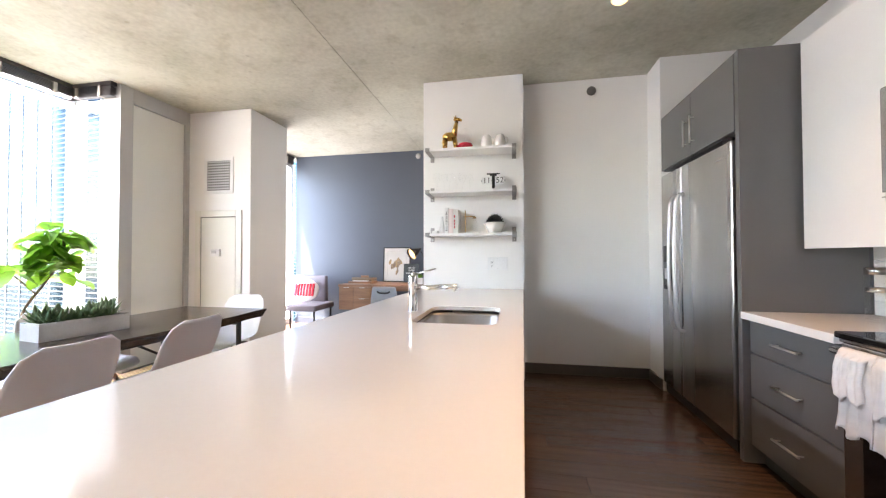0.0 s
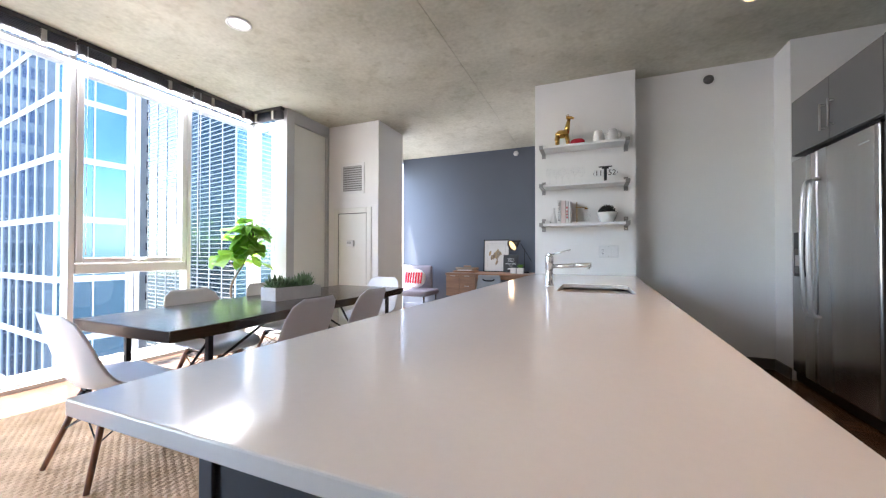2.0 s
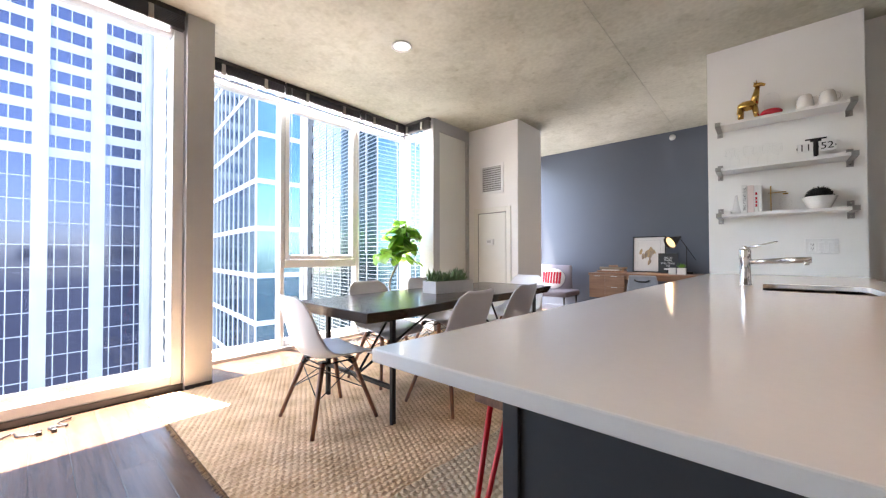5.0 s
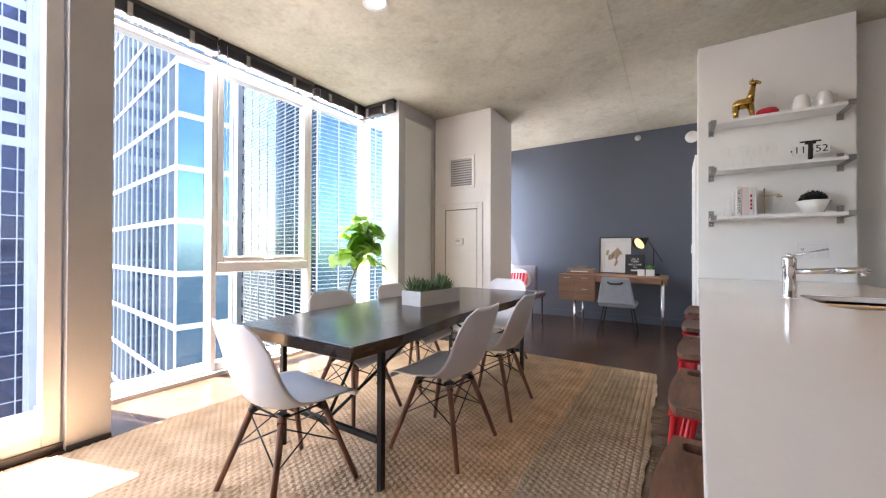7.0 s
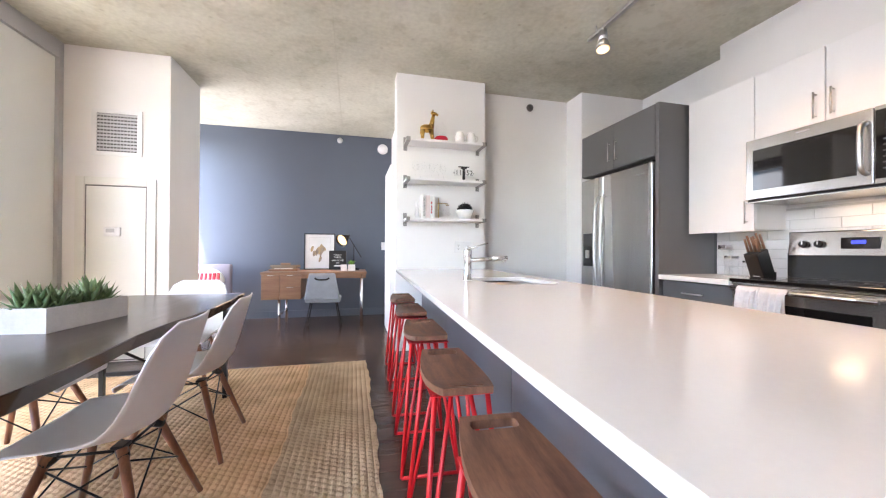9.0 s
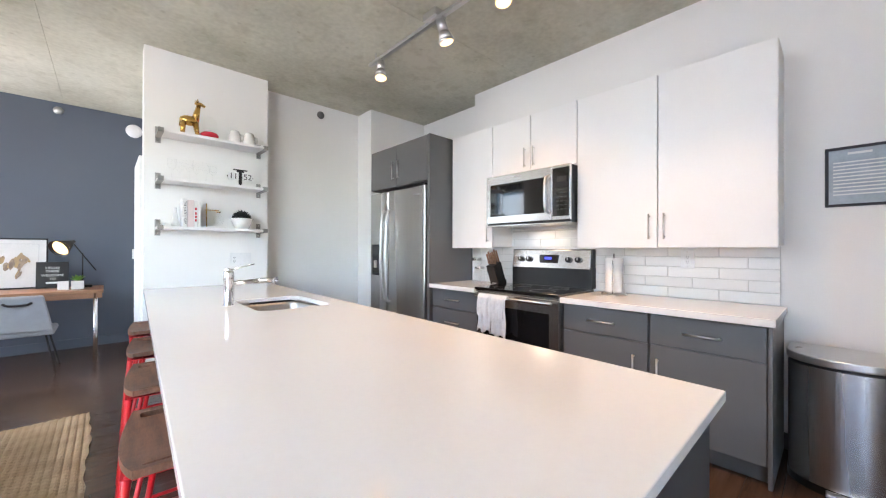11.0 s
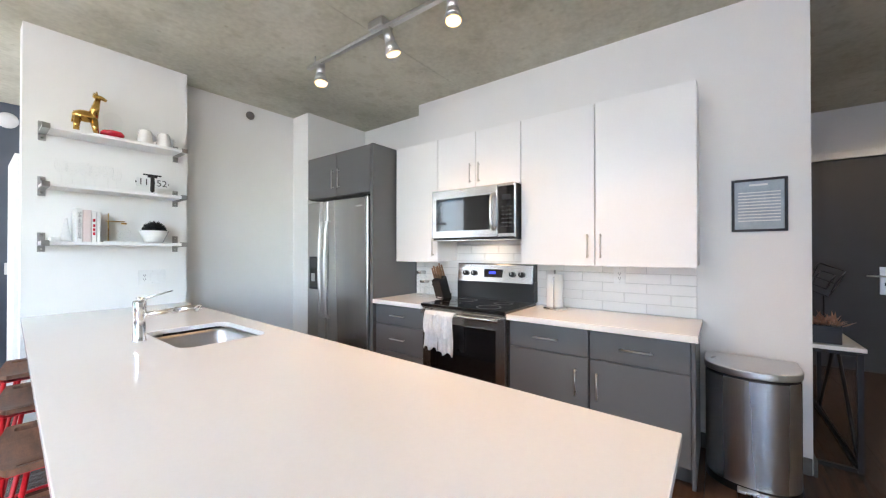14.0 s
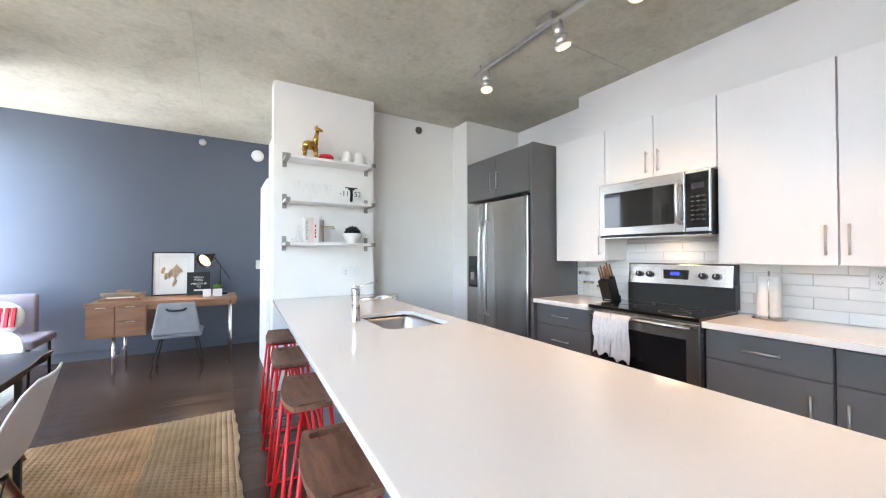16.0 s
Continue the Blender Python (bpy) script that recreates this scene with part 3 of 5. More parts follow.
for k, (a, b) in enumerate(((0.02, 0.62), (0.63, 1.23), (1.24, 1.72), (1.73, 2.35), (2.36, 2.96), (2.97, 3.70))):
    dd = part("door", box(0.328, 0.348, a, b, 0.1, 0.66, 0.002), CABGREY, pen)
    part("handle", join(rod((0.378, b - 0.06, 0.42), (0.378, b - 0.06, 0.58), 0.006), rod((0.348, b - 0.06, 0.44), (0.378, b - 0.06, 0.44), 0.004), rod((0.348, b - 0.06, 0.56), (0.378, b - 0.06, 0.56), 0.004)), NICKEL, dd)
    dw = part("drawer", box(0.328, 0.348, a, b, 0.67, 0.815, 0.002), CABGREY, pen)
    part("handle", join(rod((0.378, (a + b) / 2 - 0.08, 0.75), (0.378, (a + b) / 2 + 0.08, 0.75), 0.006), rod((0.348, (a + b) / 2 - 0.06, 0.75), (0.378, (a + b) / 2 - 0.06, 0.75), 0.004), rod((0.348, (a + b) / 2 + 0.06, 0.75), (0.378, (a + b) / 2 + 0.06, 0.75), 0.004)), NICKEL, dw)
# worktop with a sink cut-out
SX0, SX1, SY0, SY1 = -0.10, 0.325, 1.85, 2.44


def rounded(x0, x1, y0, y1, r, n=6):
    pts = []
    for cx, cy, a0 in ((x1 - r, y1 - r, 0), (x0 + r, y1 - r, 90), (x0 + r, y0 + r, 180), (x1 - r, y0 + r, 270)):
        pts += [(cx + r * math.cos(radians(a0 + 90 * k / n)), cy + r * math.sin(radians(a0 + 90 * k / n))) for k in range(n + 1)]
    return pts


def plate_with_hole(outer, inner, z0, z1):
    bm = bmesh.new()
    for z, flip in ((z1, False), (z0, True)):
        vo = [bm.verts.new((*p, z)) for p in outer]
        vi = [bm.verts.new((*p, z)) for p in inner]
        es = [bm.edges.new((a, b)) for ring in (vo, vi) for a, b in zip(ring, ring[1:] + ring[:1])]
        bmesh.ops.triangle_fill(bm, edges=es, use_beauty=True)
        if not flip:
            top = (vo, vi)
        else:
            for up, lo in zip(top, (vo, vi)):
                for k in range(len(up)):
                    bm.faces.new((up[k], up[k - 1], lo[k - 1], lo[k]))
    bmesh.ops.recalc_face_normals(bm, faces=bm.faces[:])
    return bm


hole = rounded(SX0, SX1, SY0, SY1, 0.07)
wt = tagged(part("worktop", plate_with_hole([(0.388, -0.10), (0.505, 3.717), (-0.484, 3.717), (-0.660, -0.10)], hole, TOP - 0.027, TOP), QUARTZ), "polished white quartz peninsula worktop", "worktop")
bv = wt.modifiers.new("edge", "BEVEL")
bv.width, bv.segments, bv.limit_method = 0.003, 2, "ANGLE"
sk = thing("kitchen_sink", (0.11, 2.15, TOP - 0.2), "undermounted brushed steel sink basin", "sink")
bm = bmesh.new()
rings = [[bm.verts.new((*p, z)) for p in rounded(SX0 - g, SX1 + g, SY0 - g, SY1 + g, 0.07)] for g, z in ((0.012, TOP - 0.041), (0.0, TOP - 0.0415), (-0.004, TOP - 0.06), (-0.010, TOP - 0.17), (-0.03, TOP - 0.195), (-0.06, TOP - 0.20))]
for lo, hi in zip(rings, rings[1:]):
    for k in range(len(lo)):
        bm.faces.new((lo[k], lo[k - 1], hi[k - 1], hi[k])).smooth = True
bm.faces.new(rings[-1])
bmesh.ops.recalc_face_normals(bm, faces=bm.faces[:])
part("basin", bm, BASIN, sk)
part("drain", lathe([(0.045, 0), (0.04, 0.003), (0.02, 0.001), (0.0, 0.001)], (0.11, 2.15, TOP - 0.199)), CHROME, sk)
fx, fy = -0.175, 2.2
fc = thing("kitchen_tap", (fx, fy, TOP), "chrome single lever kitchen tap with a pull-out spout", "tap")
part("body", lathe([(0.0, 0), (0.031, 0), (0.031, 0.006), (0.027, 0.012), (0.026, 0.14), (0.029, 0.15), (0.029, 0.20), (0.026, 0.21), (0.0, 0.212)], (fx, fy, TOP)), CHROME, fc)
part("spout", join(rod((fx + 0.02, fy, TOP + 0.135), (fx + 0.16, fy - 0.02, TOP + 0.145), 0.014, 0.015, 16), rod((fx + 0.162, fy - 0.02, TOP + 0.145), (fx + 0.27, fy - 0.035, TOP + 0.15), 0.017, 0.016, 16), rod((fx + 0.25, fy - 0.033, TOP + 0.14), (fx + 0.25, fy - 0.033, TOP + 0.122), 0.011, n=12)), CHROME, fc)
part("lever", join(rod((fx, fy, TOP + 0.21), (fx + 0.01, fy, TOP + 0.222), 0.022, 0.012, 14), rod((fx + 0.01, fy, TOP + 0.216), (fx + 0.14, fy - 0.01, TOP + 0.25), 0.006, 0.004)), CHROME, fc)


def pull(parent, p, along, length, x):
    """A bar pull on a face at x that looks to -x."""
    a, b = Vector((x - 0.03, *p)), Vector((x - 0.03, *p))
    a[along] -= length / 2
    b[along] += length / 2
    posts = []
    for q, s in ((a, 0.015), (b, -0.015)):
        q2 = q.copy()
        q2[along] += s
        posts.append(rod(q2, (x, q2.y, q2.z), 0.004, n=8))
    part("handle", join(rod(a, b, 0.006, n=10), *posts), NICKEL, parent, "satin nickel bar handle")


XC = 1.735   # base cabinet fronts


def base_unit(y0, y1, kind, label):
    c = thing("base_cabinet", ((XC + XK) / 2, (y0 + y1) / 2, 0), label, "cabinet", "kitchen base cabinets")
    part("body", box(XC + 0.02, XK - 0.003, y0, y1, 0.1, TOP - 0.042), CABGREY, c)
    part("plinth", box(XC + 0.07, XK - 0.003, y0, y1, 0, 0.099), BASEGREY, c)
    m = (y0 + y1) / 2
    zs = ((0.64, 0.812), (0.385, 0.63), (0.11, 0.375)) if kind == "drawers" else ((0.64, 0.812),)
    for z0, z1 in zs:
        d = part("drawer", box(XC, XC + 0.019, y0 + 0.003, y1 - 0.003, z0, z1, 0.002), CABGREY, c)
        pull(d, (m, (z0 + z1) / 2), 1, 0.18, XC)
    if kind != "drawers":
        d = part("door", box(XC, XC + 0.019, y0 + 0.003, y1 - 0.003, 0.11, 0.63, 0.002), CABGREY, c)
        pull(d, (y0 + 0.08 if kind == "low" else y1 - 0.05, 0.47), 2, 0.17, XC)
    return c


base_unit(1.91, 2.52, "drawers", "grey base cabinet with three drawers beside the range")
base_unit(0.503, 1.07, "low", "grey base cabinet with one drawer over a door")
base_unit(-0.05, 0.497, "high", "grey base cabinet with one drawer, at the free end")
solo("cabinet_end_panel", box(XC - 0.005, XK - 0.003, -0.07, -0.052, 0, TOP - 0.042, 0.002), CABGREY, "grey end panel of the base cabinets", "panel")
solo("worktop", box(1.69, XK - 0.003, 1.905, 2.522, TOP - 0.04, TOP, 0.003), QUARTZ, "short white quartz worktop between fridge and range", "worktop")
solo("worktop", box(1.69, XK - 0.003, -0.085, 1.073, TOP - 0.04, TOP, 0.003), QUARTZ, "white quartz worktop over the base cabinets", "worktop")

XU = 1.996
UB, UT = 1.238, 2.39


def upper(y0, y1, z0, doors, pulls, label):
    c = thing("wall_cabinet", ((XU + XK) / 2, (y0 + y1) / 2, z0), label, "cabinet", "kitchen wall cabinets")
    part("body", box(XU + 0.02, XK - 0.003, y0, y1, z0, UT), CABWHITE, c)
    for (a, b), py in zip(doors, pulls):
        d = part("door", box(XU, XU + 0.019, a + 0.002, b - 0.002, z0 + 0.002 if z0 > 1.5 else z0 - 0.012, UT - 0.002, 0.002), CABWHITE, c)
        pull(d, (py, z0 + (0.13 if z0 < 1.5 else 0.13)), 2, 0.17, XU)


upper(1.952, 2.50, UB, [(1.952, 2.50)], [2.0], "tall white flat-front wall cabinet beside the fridge panel")
upper(1.10, 1.948, 1.89, [(1.53, 1.948), (1.10, 1.526)], [1.575, 1.485], "short white wall cabinet over the microwave")
upper(0.53, 1.096, UB, [(0.53, 1.096)], [0.575], "tall white flat-front wall cabinet")
upper(-0.07, 0.526, UB, [(-0.07, 0.526)], [0.485], "tall white flat-front wall cabinet at the end of the row")

mw = thing("microwave", (2.1, 1.5, 1.43), "steel over-the-range microwave with a dark glass door", "microwave")
MX = 1.89
part("body", box(MX + 0.03, XK - 0.004, 1.105, 1.943, 1.43, 1.878, 0.003), BLACKP, mw)
dd = part("door", box(MX, MX + 0.03, 1.255, 1.935, 1.445, 1.878, 0.006), STEELH, mw)
part("window", box(MX - 0.003, MX + 0.002, 1.325, 1.885, 1.51, 1.80, 0.002), BLACKG, dd, "dark glass window")
part("handle", tube([(MX, 1.285, 1.80), (MX - 0.045, 1.285, 1.77), (MX - 0.055, 1.285, 1.66), (MX - 0.045, 1.285, 1.54), (MX, 1.285, 1.51)], 0.014, 12), PULLSTEEL, dd, "bowed steel handle")
cp = part("control_panel", box(MX, MX + 0.03, 1.10, 1.252, 1.445, 1.878, 0.004), STEELH, mw)
part("keypad", box(MX - 0.002, MX + 0.002, 1.106, 1.247, 1.475, 1.855), BLACKG, cp)
for r in range(6):
    for c in range(3):
        part("key", box(MX - 0.0035, MX - 0.002, 1.125 + c * 0.034, 1.147 + c * 0.034, 1.525 + r * 0.032, 1.534 + r * 0.032), KEYGREY, cp)
part("display", box(MX - 0.0035, MX - 0.002, 1.13, 1.21, 1.745, 1.785), BLACKP, cp)
part("vent_strip", box(MX + 0.002, XK - 0.02, 1.11, 1.935, 1.424, 1.4295), STEELH, mw)
part("badge", box(MX - 0.002, MX + 0.001, 1.55, 1.62, 1.845, 1.855), PIERGREY, dd)
lamp("microwave_light", "AREA", 0.03, (1.0, 0.75, 0.5), pose(2.15, 1.5, 1.42, 0, 0, 0), 0.15)

rg = thing("electric_range", (2.0, 1.49, 0), "steel electric range with a black glass top", "range")
part("body", box(1.745, XK - 0.01, 1.085, 1.895, 0.05, TOP - 0.01), STEEL, rg)
od = part("oven_door", box(1.705, 1.743, 1.09, 1.89, 0.20, 0.838, 0.006), STEELH, rg)
part("oven_window", box(1.701, 1.706, 1.17, 1.80, 0.27, 0.73, 0.004), BLACKG, od, "black glass oven window")
part("oven_handle", join(rod((1.655, 1.12, 0.812), (1.655, 1.86, 0.812), 0.014, n=14), rod((1.655, 1.15, 0.812), (1.706, 1.15, 0.812), 0.01), rod((1.655, 1.83, 0.812), (1.706, 1.83, 0.812), 0.01)), STEELH, od)
part("warming_drawer", box(1.71, 1.743, 1.09, 1.89, 0.055, 0.19, 0.005), STEELH, rg)
part("front_rail", box(1.70, 1.744, 1.087, 1.893, 0.840, 0.855, 0.003), STEELH, rg)
ck = part("cooktop", box(1.685, XK - 0.06, 1.083, 1.897, 0.856, 0.882, 0.005), BLACKG, rg)
for bx, by, br in ((1.83, 1.30, 0.1), (1.83, 1.68, 0.09), (2.08, 1.30, 0.08), (2.08, 1.68, 0.1)):
    part("burner_ring", lathe([(br, 0), (br, 0.0008), (br - 0.005, 0.0008), (br - 0.005, 0)], (bx, by, 0.8822), 32), BASEGREY, ck)
bg = part("back_guard", box(XK - 0.09, XK - 0.012, 1.09, 1.89, 0.883, 1.06), BLACKP, rg)
part("control_fascia", turned(box(-0.012, 0.012, 1.10, 1.88, -0.085, 0.085, 0.006), pose(XK - 0.083, 0, 1.125, 0, 8, 0)), STEELH, rg)
part("guard_top", box(XK - 0.075, XK - 0.012, 1.09, 1.89, 1.06, 1.215, 0.004), BLACKP, rg)
for y in (1.78, 1.69, 1.29, 1.20):
    k = part("knob", rod((XK - 0.096, y, 1.122), (XK - 0.125, y, 1.126), 0.027, 0.022, 18), BLACKP, rg)
    part("pointer", box(XK - 0.1285, XK - 0.124, y - 0.003, y + 0.003, 1.122, 1.146), NICKEL, k)
part("display_panel", box(XK - 0.1, XK - 0.09, 1.39, 1.58, 1.085, 1.165, 0.002), BLACKG, rg)
part("clock_digits", box(XK - 0.1025, XK - 0.1, 1.455, 1.525, 1.122, 1.146), BLUELED, rg, "glowing blue clock digits")


def cloth(y0, y1, z0, seed, x=1.632):
    """A towel folded over the rail, its hem uneven, with soft pleats."""
    bm = bmesh.new()
    n, m = 18, 26
    grid = []
    for j in range(m + 1):
        row = []
        s = j / m
        for i in range(n + 1):
            y = y0 + (y1 - y0) * i / n
            ln = 0.822 - z0 + 0.015 * math.sin(i * 0.6 + seed)
            pleat = 0.007 * math.sin(i * 1.15 + seed) * min(1, s * 3) + 0.006 * noise.noise((y * 14, s * 5, seed))
            if s < 0.28:
                a = math.pi * s / 0.28
                row.append(bm.verts.new((1.655 + 0.021 * math.cos(a), y, 0.815 + 0.021 * math.sin(a) + 0.004 * pleat)))
            else:
                u = (s - 0.28) / 0.72
                row.append(bm.verts.new((x - 0.004 - pleat - 0.006 * u, y + 0.006 * math.sin(5 * u + seed), 0.815 - ln * u)))
        grid.append(row)
    for a, b in zip(grid, grid[1:]):
        for k in range(n):
            bm.faces.new((a[k], a[k + 1], b[k + 1], b[k])).smooth = True
    bmesh.ops.recalc_face_normals(bm, faces=bm.faces[:])
    bmesh.ops.solidify(bm, geom=bm.faces[:], thickness=0.006)
    return bm


for y0, y1, z0, sd in ((1.51, 1.66, 0.51, 1.0), (1.665, 1.81, 0.53, 2.3)):
    solo("dish_towel", join(cloth(y0, y1, z0, sd), cloth(y0 + 0.02, y1 - 0.015, z0 + 0.13, sd + 3, 1.62)), TOWEL, "white terry dish towel folded over the oven rail", "towel", "dish towels")

FX = 1.695
fr = thing("refrigerator", (2.1, 3.1, 0), "side-by-side steel refrigerator with a dispenser", "refrigerator")
part("case", box(FX + 0.07, 2.54, 2.60, 3.64, 0.02, 1.87), BASEGREY, fr)
fz = part("freezer_door", box(FX, FX + 0.065, 3.265, 3.64, 0.09, 1.885, 0.012, 3), STEEL, fr)
fd = part("fridge_door", box(FX, FX + 0.065, 2.60, 3.255, 0.09, 1.885, 0.012, 3), STEEL, fr)
part("kick_grille", box(FX + 0.02, FX + 0.07, 2.61, 3.63, 0.015, 0.085), BLACKP, fr)
for dr_, y in ((fz, 3.31), (fd, 3.215)):
    part("handle", tube([(FX, y, 1.66), (FX - 0.05, y, 1.63), (FX - 0.068, y, 1.40), (FX - 0.075, y, 1.14), (FX - 0.068, y, 0.88), (FX - 0.05, y, 0.64), (FX, y, 0.61)], 0.014, 12), PULLSTEEL, dr_, "long bowed steel handle")
di = part("dispenser", box(FX - 0.004, FX + 0.001, 3.42, 3.60, 0.90, 1.27, 0.003), BLACKP, fz, "black ice and water dispenser")
part("dispenser_panel", box(FX - 0.007, FX - 0.004, 3.43, 3.59, 1.15, 1.255, 0.002), KEYGREY, di)
part("dispenser_recess", box(FX - 0.006, FX - 0.004, 3.44, 3.58, 0.93, 1.13, 0.002), BLACKG, di)
part("paddle", box(FX - 0.02, FX - 0.006, 3.48, 3.54, 0.99, 1.08, 0.004), NICKEL, di)
part("badge", box(FX - 0.002, FX + 0.001, 2.68, 2.78, 1.79, 1.80), PIERGREY, fd)
part("hinge", box(FX + 0.01, FX + 0.12, 2.61, 2.70, 1.886, 1.905, 0.003), BLACKP, fr)
fcab = thing("wall_cabinet", (2.1, 3.1, 1.925), "grey two-door cabinet above the refrigerator", "cabinet")
part("body", box(FX + 0.026, 2.54, 2.575, 3.64, 1.925, 2.40), CABGREY, fcab)
for a, b, py in ((3.11, 3.64, 3.16), (2.575, 3.105, 3.055)):
    d = part("door", box(FX + 0.006, FX + 0.025, a, b, 1.93, 2.395, 0.002), CABGREY, fcab)
    pull(d, (py, 2.11), 2, 0.2, FX + 0.006)
solo("fridge_side_panel", box(1.703, XK - 0.003, 2.53, 2.57, 0, 2.40, 0.002), CABGREY, "tall grey panel beside the refrigerator", "panel")

# tiled splashback: grout bed, tiles come last in the file
splash = tagged(part("splashback", box(XK - 0.006, XK - 0.001, -0.055, 2.50, TOP, 1.40), GROUT), "white subway tile splashback", "splashback", kind="structure")


def socket(name, at, face, wide, high, gangs, label):
    """A wall plate with its outlets or rocker switches; face: degrees about z from facing -y."""
    s = thing(name, (0, 0, 0), label, "wall socket" if "socket" in name else "switch")
    part("plate", box(-wide / 2, wide / 2, -0.007, 0, -high / 2, high / 2, 0.003), PLATE, s)
    for k, g in enumerate(gangs):
        cx = (k - (len(gangs) - 1) / 2) * wide / len(gangs) * 0.86
        if g == "o":
            o = part("outlet", box(cx - 0.018, cx + 0.018, -0.010, -0.007, -0.036, 0.036, 0.003), PLATE, s)
            for z in (0.016, -0.018):
                part("slot", join(box(cx - 0.008, cx - 0.005, -0.0106, -0.0098, z - 0.005, z + 0.006), box(cx + 0.005, cx + 0.008, -0.0106, -0.0098, z - 0.005, z + 0.006), rod((cx, -0.0106, z - 0.011), (cx, -0.0098, z - 0.011), 0.003)), INK, o)
        elif g == "u":
            o = part("outlet", box(cx - 0.020, cx + 0.020, -0.011, -0.007, -0.045, 0.045, 0.003), PLATE, s)
            for z in (0.026, 0.010):
                part("usb_port", box(cx - 0.008, cx + 0.008, -0.0118, -0.0105, z - 0.004, z + 0.004), INK, o)
            part("slot", join(box(cx - 0.009, cx - 0.006, -0.0118, -0.0105, -0.025, -0.013), box(cx + 0.006, cx + 0.009, -0.0118, -0.0105, -0.025, -0.013), rod((cx, -0.0118, -0.033), (cx, -0.0105, -0.033), 0.004)), INK, o)
        else:
            part("rocker", turned(box(cx - 0.017, cx + 0.017, -0.012, -0.006, -0.034, 0.034, 0.002), pose(0, 0, 0, 3, 0, 0)), PLATE, s)
    for z in (high / 2 - 0.012, -high / 2 + 0.012):
        part("screw", rod((0, -0.0085, z), (0, -0.006, z), 0.0035), NICKEL, s)
    s.matrix_basis = pose(*at, 0, 0, face)
    return s


socket("wall_socket", (0.258, 3.72, 1.11), 0, 0.19, 0.125, "orr", "white wall plate with an outlet and two rockers")
socket("wall_socket", (XK - 0.012, 0.43, 1.145), -90, 0.085, 0.13, "o", "white double outlet on the splashback tiles")
socket("wall_socket", (-0.3145, -0.075, 0.571), 0, 0.08, 0.132, "u", "white outlet with two charging ports on the peninsula end")
socket("light_switch", (-0.42, YN, 1.14), 0, 0.085, 0.13, "r", "white rocker switch on the navy wall")

# worktop things by the range
for (x, y, r, h) in ((2.20, 2.33, 0.052, 0.26), (2.10, 2.20, 0.05, 0.17), (2.22, 2.15, 0.045, 0.13)):
    j = thing("glass_jar", (x, y, TOP), "clear glass storage jar with a steel lid", "jar", "storage jars")
    part("jar", lathe([(0.0, 0.001), (r, 0.001), (r, h * 0.82), (r * 0.9, h * 0.86), (r * 0.9, h * 0.88)], (x, y, TOP)), CLEAR, j)
    part("lid", lathe([(0.0, h * 0.87), (r * 0.97, h * 0.87), (r * 0.97, h), (0.0, h)], (x, y, TOP)), STEEL, j)
kb = thing("knife_block", (2.13, 2.0, TOP), "black knife block with pale wooden handles", "knife block")
part("block", turned(box(-0.06, 0.06, -0.05, 0.05, 0, 0.2, 0.006), pose(2.15, 2.0, TOP + 0.02, 0, -22, 0)), BLACKP, kb)
part("foot", box(2.09, 2.22, 1.95, 2.05, TOP, TOP + 0.05, 0.004), BLACKP, kb)
part("label_plate", box(2.086, 2.09, 1.975, 2.025, TOP + 0.012, TOP + 0.035), NICKEL, kb)
for k in range(7):
    y = 1.962 + (k % 4) * 0.026
    u = 0.0 if k < 4 else 0.05
    a = Vector((2.06 + u, y, TOP + 0.205 + u * 0.45))
    part("knife_handle", rod(a, a + Vector((-0.045, 0.004 * (k % 3 - 1), 0.095 + 0.012 * (k % 3))), 0.010, 0.008), DESKWOOD, kb)
ph = thing("paper_towel_holder", (2.16, 0.88, TOP), "white paper towel roll on a steel stand", "paper towel")
part("base", lathe([(0.0, 0), (0.09, 0), (0.09, 0.008), (0.08, 0.016), (0.0, 0.018)], (2.16, 0.88, TOP)), STEEL, ph)
part("roll", lathe([(0.02, 0.02), (0.062, 0.02), (0.063, 0.03), (0.063, 0.28), (0.02, 0.28), (0.02, 0.02)], (2.16, 0.88, TOP)), PAPER, ph)
part("post", rod((2.16, 0.88, TOP + 0.018), (2.16, 0.88, TOP + 0.315), 0.006), STEEL, ph)
part("arm", tube([(2.085, 0.86, TOP + 0.016), (2.085, 0.86, TOP + 0.24), (2.10, 0.865, TOP + 0.255)], 0.004), STEEL, ph)

# ---- open shelves ----
for k, z in enumerate((2.205, 1.805, 1.40)):
    s = thing("wall_shelf", (0.02, 3.6, z), "white wall shelf on two steel brackets", "shelf", "open shelves")
    part("board", box(-0.405, 0.435, 3.49, 3.718, z - 0.024, z, 0.002), CABWHITE, s)
    for x in (-0.39, 0.42):
        b = part("bracket", join(box(x - 0.020, x + 0.020, 3.712, 3.719, z - 0.075, z + 0.065, 0.002), box(x - 0.020, x + 0.020, 3.478, 3.72, z - 0.031, z - 0.025, 0.001), box(x - 0.020, x + 0.020, 3.478, 3.486, z - 0.03, z + 0.006, 0.001), box(x - 0.020, x + 0.020, 3.478, 3.53, z + 0.0005, z + 0.006, 0.001)), DARKNICKEL, s)
        for zz in (z + 0.045, z - 0.055):
            part("screw", rod((x, 3.709, zz), (x, 3.713, zz), 0.006), CHROME, b)
S1, S2, S3 = 2.205, 1.805, 1.40
